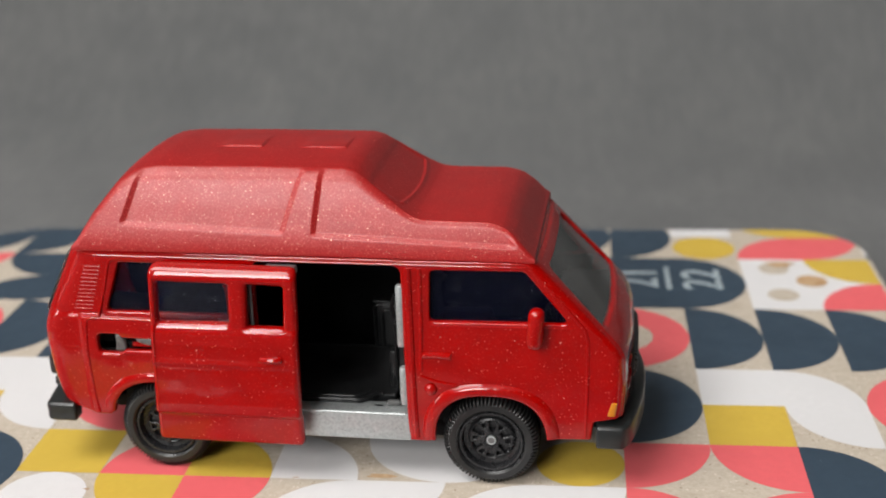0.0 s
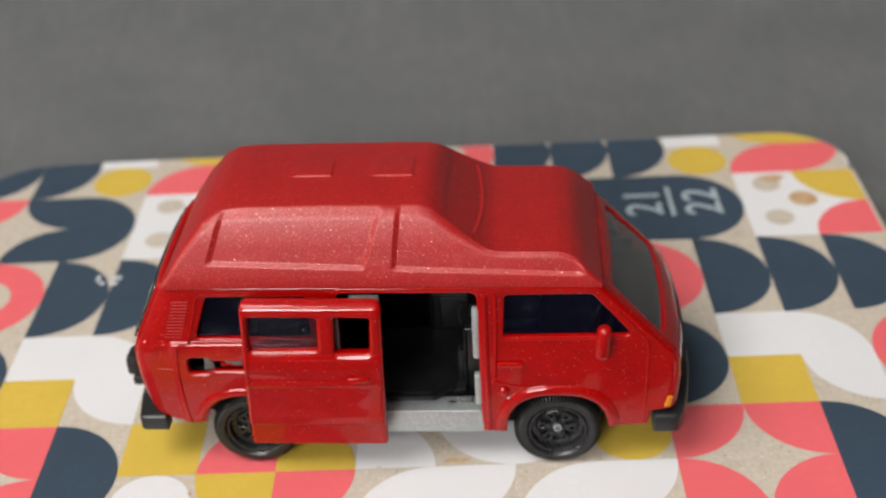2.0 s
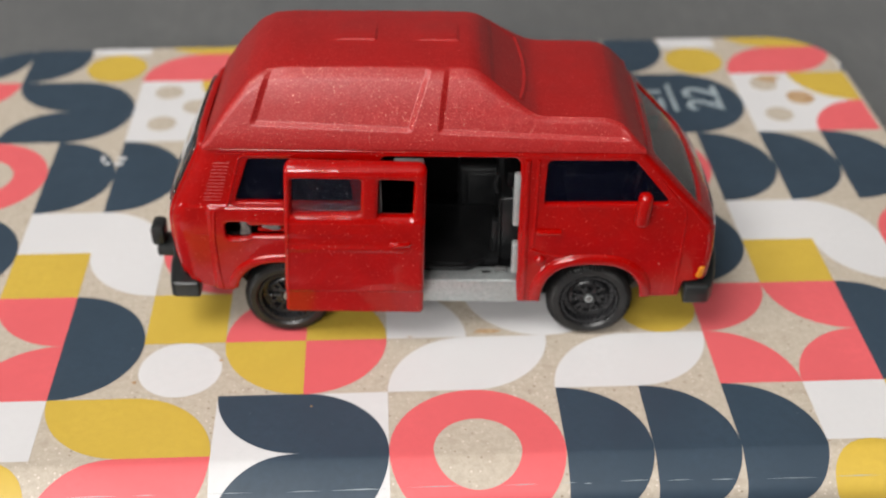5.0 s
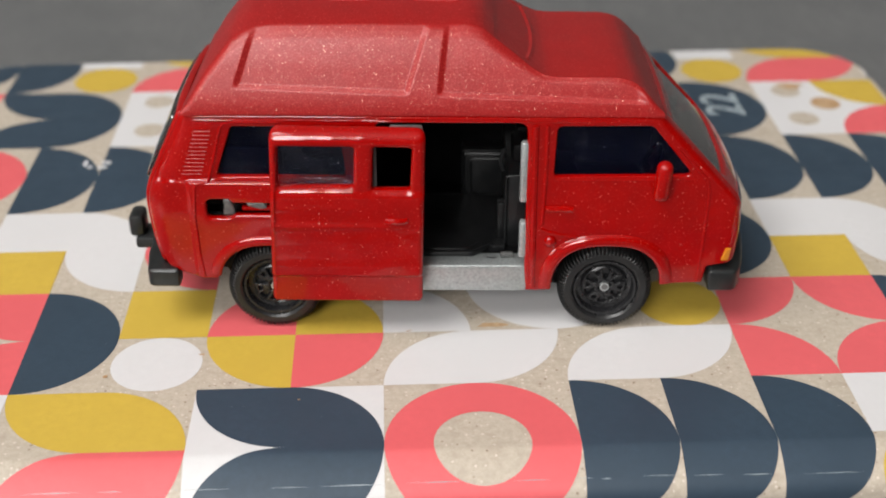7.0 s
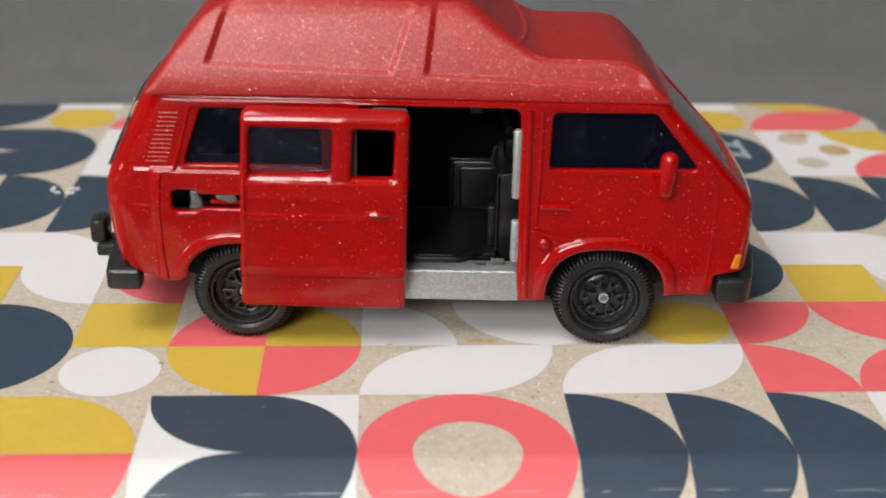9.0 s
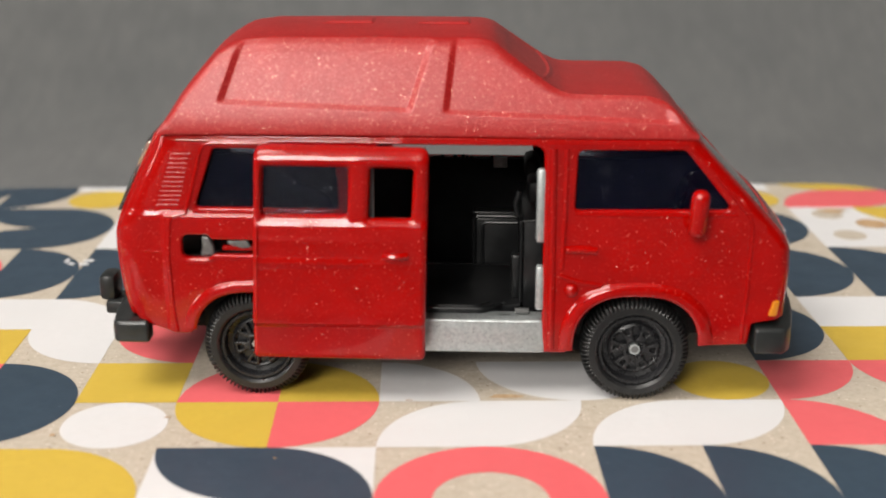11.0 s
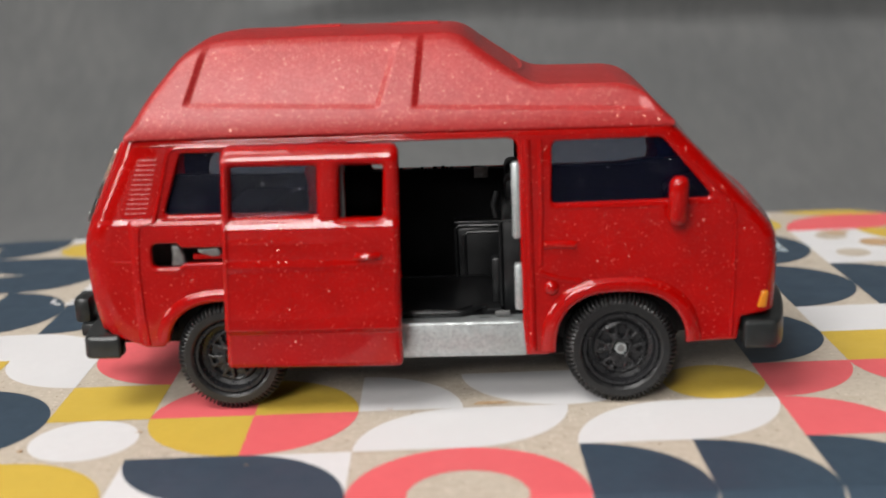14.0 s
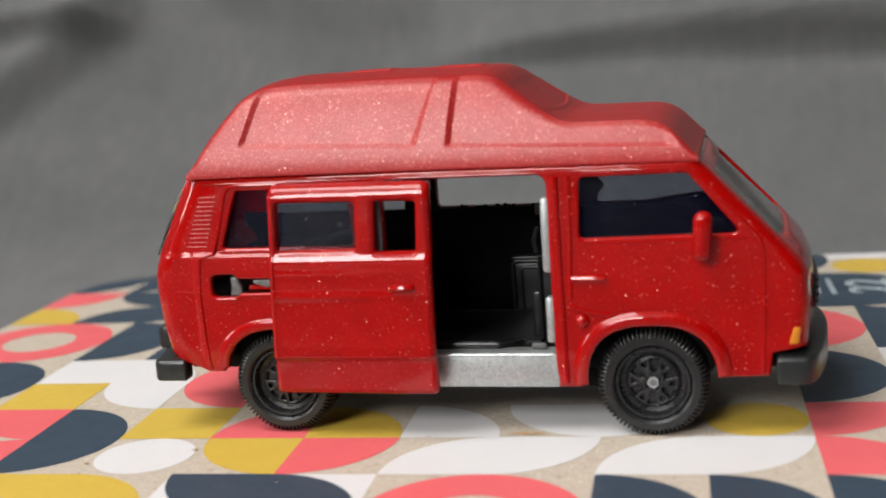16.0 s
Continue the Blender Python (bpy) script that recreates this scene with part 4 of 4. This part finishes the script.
flap = fillet([(-2.9, 17.5, 0.2), (-0.6, 17.6, 0.3), (-0.2, 16.8, 0.3), (-1.2, 16.7, 0.4), (-2.5, 17.1, 0.2)], 0.2)
part("arm_plate", moved(plate(flap, [], 0.4, 0.1), lambda x, y, z: (x, z - 12.0, y)), WORN, door, "bare zinc plate")
part("door_arm", box(14.6, 18.5, -14.2, -12.2, 27.0, 28.1, 0.3), WORN, door, "bare zinc slide arm at the top")

# bare metal sill and door posts, black interior
part("door_sill", box(12.6, 31.2, -12.2, -9.0, 5.2, 8.9, 0.25), ZINC, van, "bare zinc sill", 30)
part("sill_edge", tube([(x, -12.12 + 0.03 * math.sin(3.1 * x), 8.82) for x in steps(13.4, 30.6, 0.4)], 0.2, 8), ZINC, van, "bare zinc edge, worn bright")
part("door_post", box(30.0, 31.0, -12.5, -11.4, 17.8, 25.8, 0.35), ZINC, van, "bare zinc door post")
part("door_post", box(30.1, 31.0, -12.5, -11.4, 10.2, 15.2, 0.3), ZINC, van, "bare zinc door post")

interior = new("interior")
interior.parent = van
part("cabin_floor", box(-12.5, 54.0, -9.2, 11.1, 6.6, 8.4, 0.2), SHADED_BLACK, interior, "black plastic")
part("wall_lining", box(-11.5, 52.0, 10.6, 11.3, 8.0, 21.3, 0.2), SHADED_BLACK, interior, "black plastic")
part("wall_lining", box(-13.0, 11.0, -11.2, -10.6, 12.4, 15.6, 0.2), SHADED_BLACK, interior, "black plastic")
# Dark sheet added over the far flank's inner side to hide its red.
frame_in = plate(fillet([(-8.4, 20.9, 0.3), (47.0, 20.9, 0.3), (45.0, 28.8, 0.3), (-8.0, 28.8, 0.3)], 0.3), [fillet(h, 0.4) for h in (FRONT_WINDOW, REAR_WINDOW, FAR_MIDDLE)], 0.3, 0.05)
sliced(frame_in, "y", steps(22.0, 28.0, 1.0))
part("added_dark_lining", moved(frame_in, lambda x, y, z: (x, HALF - 1.35 - tumble(y) + z, y)), SHADED_BLACK, interior, "black plastic")
teeth = random.Random(8)
for k in range(17):
    x = 16.2 + 0.5 * k + (2.0 if k > 13 else 0.0)
    part("lining_rib", box(x, x + 0.35 + 0.35 * teeth.random(), 10.7, 11.2, 21.0, 21.35 + 0.4 * teeth.random(), 0.15, 2), SHADED_BLACK, interior)
part("lining_tab", box(25.6, 27.3, 10.4, 10.9, 20.2, 21.5, 0.15), WORN, interior, "dull grey metal tab")
part("engine_cover", box(-12.6, 1.5, -8.0, 8.0, 8.0, 15.2, 0.5), SHADED_BLACK, interior, "black plastic")
part("rear_bench", box(3.0, 10.5, -9.4, 10.4, 8.2, 12.8, 0.6), SHADED_BLACK, interior, "black moulded bench")
part("rear_bench_back", moved(box(0.6, 3.4, -9.4, 10.4, 8.2, 19.8, 0.6), lambda x, y, z: (x - 0.12 * (z - 8), y, z)), SHADED_BLACK, interior, "black moulded bench back")
# the floor tray behind the front seats: a rim that turns in before the seat box
rim = fillet([(11.0, 5.8), (11.0, -10.0, 0.5), (24.6, -10.0, 1.6), (26.6, -8.2, 1.2), (28.7, -8.0, 0.2), (28.7, 5.8)], 0.6)
part("floor_tray", moved(plate(rim, [], 0.9, 0.2), lambda x, y, z: (x, y, z + 8.85)), BLACK, interior, "black moulded floor tray")
edge = [(x, y, 9.45) for x, y in rim if y < -7.5]
part("tray_rim", tube([p for p in edge if p[0] < 28.4], 0.26, 8), BLACK, interior, "black moulded rim")
inset = fillet([(11.5, 5.2), (11.5, -8.9, 0.5), (23.9, -8.9, 1.2), (25.4, -7.4, 1.0), (25.4, 5.2)], 0.5)
part("tray_rim", tube([(x, y, 9.34) for x, y in inset if y < -6.8], 0.16, 8), BLACK, interior)
part("floor_clip", box(26.2, 27.6, -10.6, -9.9, 8.5, 8.9, 0.12), DULL, interior, "bare metal clip")
part("floor_clip", box(28.0, 29.6, -10.4, -9.8, 9.0, 9.6, 0.15), DULL, interior, "bare metal clip")
# the box under the passenger seat with a raised frame round its panel
part("seat_box", box(23.4, 28.8, 5.9, 10.4, 8.4, 15.2, 0.35), BLACK, interior, "black moulded seat box")
part("seat_rib", tube([(23.45, 5.8, 9.3), (23.4, 5.75, 15.0), (23.8, 5.75, 15.4), (28.6, 5.75, 15.4)], 0.24, 8), BLACK, interior)
part("seat_rib", tube([(24.5, 5.85, 9.3), (24.4, 5.85, 14.2), (24.8, 5.85, 14.6), (28.6, 5.85, 14.6)], 0.20, 8), BLACK, interior)
part("seat_rib", tube([(12.0, 5.8, 9.35), (20.0, 5.8, 9.35), (28.6, 5.8, 9.35)], 0.12, 8), SHADED_BLACK, interior)
part("seat_lip", box(23.2, 28.8, 5.6, 7.2, 15.5, 16.0, 0.2), BLACK, interior)
# the near seat's box and back, seen from behind
part("seat_base", box(28.75, 32.4, -6.6, 10.2, 8.2, 18.7, 0.4), BLACK, interior, "black moulded seat box")
part("seat_flange", box(27.6, 28.9, -6.2, -4.6, 9.2, 14.4, 0.35), BLACK, interior)
part("seat_flange", tube([(28.7, -6.75, 9.2), (28.7, -6.75, 18.5), (31.0, -6.75, 18.7)], 0.2, 8), BLACK, interior)
part("seat_flange", tube([(28.3, -5.4, 18.6), (28.0, -5.2, 20.0), (28.4, -5.0, 21.4)], 0.3, 8), BLACK, interior)
for cx in (-5.2, 5.4):
    part("front_seat", box(33.0, 39.5, cx - 4.2, cx + 4.2, 8.2, 14.2, 0.7), SHADED_BLACK, interior, "black moulded seat")
    part("seat_back", moved(box(31.4, 33.8, cx - 4.0, cx + 4.0, 12.0, 21.4, 0.8), lambda x, y, z: (x - 0.15 * (z - 12), y, z)), SHADED_BLACK, interior, "black moulded seat back")
    part("head_rest", box(29.2, 31.0, cx - 2.4, cx + 2.4, 20.6, 23.2, 0.7), SHADED_BLACK, interior, "black moulded head rest")
part("dashboard", box(48.0, 55.0, -10.8, 10.8, 14.0, 19.6, 0.9), SHADED_BLACK, interior, "black moulded dashboard")
wheel_rim = [(46.4 + 0.9 * math.cos(a), -5.2 + 2.6 * math.sin(a), 19.2 + 2.4 * math.cos(a)) for a in [2 * math.pi * k / 24 for k in range(25)]]
part("steering_wheel", tube(wheel_rim, 0.3, 8), SHADED_BLACK, interior, "black steering wheel")

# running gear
part("chassis", box(-6.0, 46.0, -9.0, 9.0, 4.2, 6.8, 0.5), SHADED_BLACK, van, "black underbody")
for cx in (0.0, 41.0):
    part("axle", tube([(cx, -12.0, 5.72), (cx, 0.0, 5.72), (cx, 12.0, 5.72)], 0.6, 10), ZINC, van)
    part("wheel_well", box(cx - 6.4, cx + 6.4, -9.4, 9.4, 6.0, 12.6, 0.6), SHADED_BLACK, van, "black wheel well")


def wheel():
    hub = new("wheel")
    R = 5.72
    tread = [(4.15, -1.85), (4.35, -2.0), (5.0, -2.05), (5.3, -1.92), (5.55, -1.65), (R, -1.2), (R, 1.15), (5.55, 1.55), (5.3, 1.9), (4.2, 1.9)]
    knob = lambda i, k: (0.14 if k % 4 < 2 else -0.30) * (1.0 if i in (4, 5, 6, 7) else 0.75 if i == 3 else 0.0)
    part("tyre", lathe(tread, 288, knob, False), RUBBER, hub, "ribbed black tyre", 24)
    rim = [(0.0, -0.5), (2.42, -0.5), (2.5, -0.95), (2.62, -1.08), (2.78, -0.98), (2.9, -0.6), (3.4, -0.75), (3.5, -1.45), (3.62, -1.72), (3.85, -1.75), (3.98, -1.5), (4.1, -1.75), (4.3, -1.95), (4.3, 1.6), (0.0, 1.6)]
    rim_ob = part("rim", lathe(rim, 60), WHEEL_BLACK, hub, "black moulded rim", 30)
    for k in range(6):
        a = radians(60 * k + 15)
        wedge = fillet([(0.75, -0.45), (1.35, -0.38), (2.0, -0.62), (2.6, -0.78), (2.6, 0.78), (2.0, 0.62), (1.35, 0.38), (0.75, 0.45)], 0.12, 3)
        hollow = fillet([(1.7, -0.18), (2.3, -0.36), (2.3, 0.36), (1.7, 0.18)], 0.12, 3)
        spoke = moved(plate(wedge, [hollow], 0.5, 0.1), lambda x, y, z: (x * math.cos(a) - y * math.sin(a), -0.86 + z - 0.06 * (2.5 - x), x * math.sin(a) + y * math.cos(a)))
        part("spoke", spoke, WHEEL_BLACK, rim_ob)
    boss = plate(fillet([(-1.0, -1.0), (1.0, -1.0), (1.0, 1.0), (-1.0, 1.0)], 0.2), [fillet([(-0.74, -0.74), (0.74, -0.74), (0.74, 0.74), (-0.74, 0.74)], 0.15)], 0.7, 0.1)
    part("hub_boss", moved(boss, lambda x, y, z: (x, z - 1.0, y)), WHEEL_BLACK, rim_ob)
    part("axle_end", lathe([(0.0, -1.45), (0.38, -1.43), (0.45, -1.36), (0.48, -1.2), (0.48, -0.9)], 16), DULL, hub, "bare axle end")
    hub.parent = van
    return hub


first = wheel()
first.matrix_local = pose(0, -10.6 * MM, 5.72 * MM)
copy_thing(first, pose(41.0 * MM, -10.6 * MM, 5.72 * MM, 0, 20, 0))
copy_thing(first, pose(0, 10.75 * MM, 5.72 * MM, 0, 0, 180))
copy_thing(first, pose(41.0 * MM, 10.75 * MM, 5.72 * MM, 0, 0, 180))


# bumpers: a bent bar in plan, upright sides with rounded rims
def bumper(outline, z0, z1, name, label):
    bm = plate(fillet(outline, 1.0), [], z1 - z0, 0.45)
    return part(name, moved(sliced(bm, "y", steps(-12, 12, 2.0)), lambda x, y, z: (x, y, z + (z0 + z1) / 2 + (0.9 * (1 - (y / 12.9) ** 2) if x > 20 and z > 0 else 0))), BUMPER, van, label, 40)


front_arc = [(57.3 + 2.0 * (1 - (y / 12.9) ** 2), y, 0) for y in steps(-11.5, 11.5, 1.15)]
bumper([(53.6, -12.9, 0.3), (56.9, -12.9, 0.9)] + front_arc + [(56.9, 12.9, 0.9), (53.6, 12.9, 0.3), (53.6, 10.0, 0)] + [(55.2, 8.0, 0), (55.2, -8.0, 0), (53.6, -10.0, 0)], 5.7, 8.6, "front_bumper", "dark grey plastic front bumper")
bumper([(-11.7, -12.8, 0.4), (-11.7, -11.0, 0), (-13.6, -10.5, 0), (-13.8, 10.5, 0), (-11.7, 11.0, 0), (-11.7, 12.8, 0.4), (-15.2, 12.8, 1.4), (-16.4, 8.0, 0), (-16.8, 0.0, 0), (-16.4, -8.0, 0), (-15.6, -12.8, 1.0)], 5.9, 8.4, "rear_bumper", "dark grey plastic rear bumper")
hook = part("tow_hook", box(-19.6, -15.0, -2.2, 2.2, 5.2, 6.8, 0.4), BUMPER, van, "dark plastic tow hook")
part("hook_tip", box(-20.4, -18.4, -1.8, 1.8, 6.6, 9.8, 0.7), BUMPER, hook)

# lamps, grille and mirrors
for sy in (-1, 1):
    front = nose_x(8.2, 14.0)
    lamp_ring = lathe([(0.0, -0.9), (1.2, -0.75), (1.75, -0.35), (1.85, 0.1), (2.05, 0.35), (2.15, 0.2), (2.15, -0.9)], 28)
    part("headlight", moved(lamp_ring, lambda x, y, z: (front + y - 0.75, sy * 8.2 + x, 14.0 + z)), CHROME, van, "round chromed headlight")
    corner = plate(fillet([(54.85, 10.0), (55.8, 10.05), (56.05, 11.75), (55.35, 11.75)], 0.2), [], 0.5, 0.12)
    part("turn_signal", moved(corner, lambda x, y, z: (x, sy * (HALF - 0.12 - tuck(x, y)) + z, y)), AMBER, van, "amber indicator lens")
    glass_cap = moved(box(45.6, 47.5, -1.1, 1.0, 19.2, 24.2, 0.85, 4), lambda x, y, z: (x + 0.06 * (z - 21), sy * 14.0 + y, z))
    shell = part("wing_mirror", glass_cap, PAINT, van, "red wing mirror")
    part("mirror_arm", tube([(46.6, sy * 13.4, 21.0), (46.9, sy * 12.2, 21.0)], 0.4, 8), PAINT, shell)
slats = plate(fillet([(-6.2, 12.2), (6.2, 12.2), (6.2, 15.8), (-6.2, 15.8)], 0.4), [], 0.5, 0.12)
sliced(slats, "x", steps(-6, 6, 1.0))
part("grille", moved(slats, lambda x, y, z: (nose_x(x, y) + z + 0.05, x, y)), BLACK, van, "black grille")
for k in range(4):
    part("grille_bar", tube([(nose_x(y, 12.8 + 0.8 * k) + 0.35, y, 12.8 + 0.8 * k) for y in steps(-6, 6, 1.0)], 0.18, 6), BLACK, van)
for sy in (-1, 1):
    lens = plate(fillet([(7.4, 11.0), (9.8, 11.0), (9.8, 16.0), (7.4, 16.0)], 0.4), [], 0.7, 0.2)
    part("tail_light", moved(lens, lambda x, y, z: (tail_x(x, y) - z * 0.6 + 0.1, sy * x, y)), PAINT, van, "red tail light")
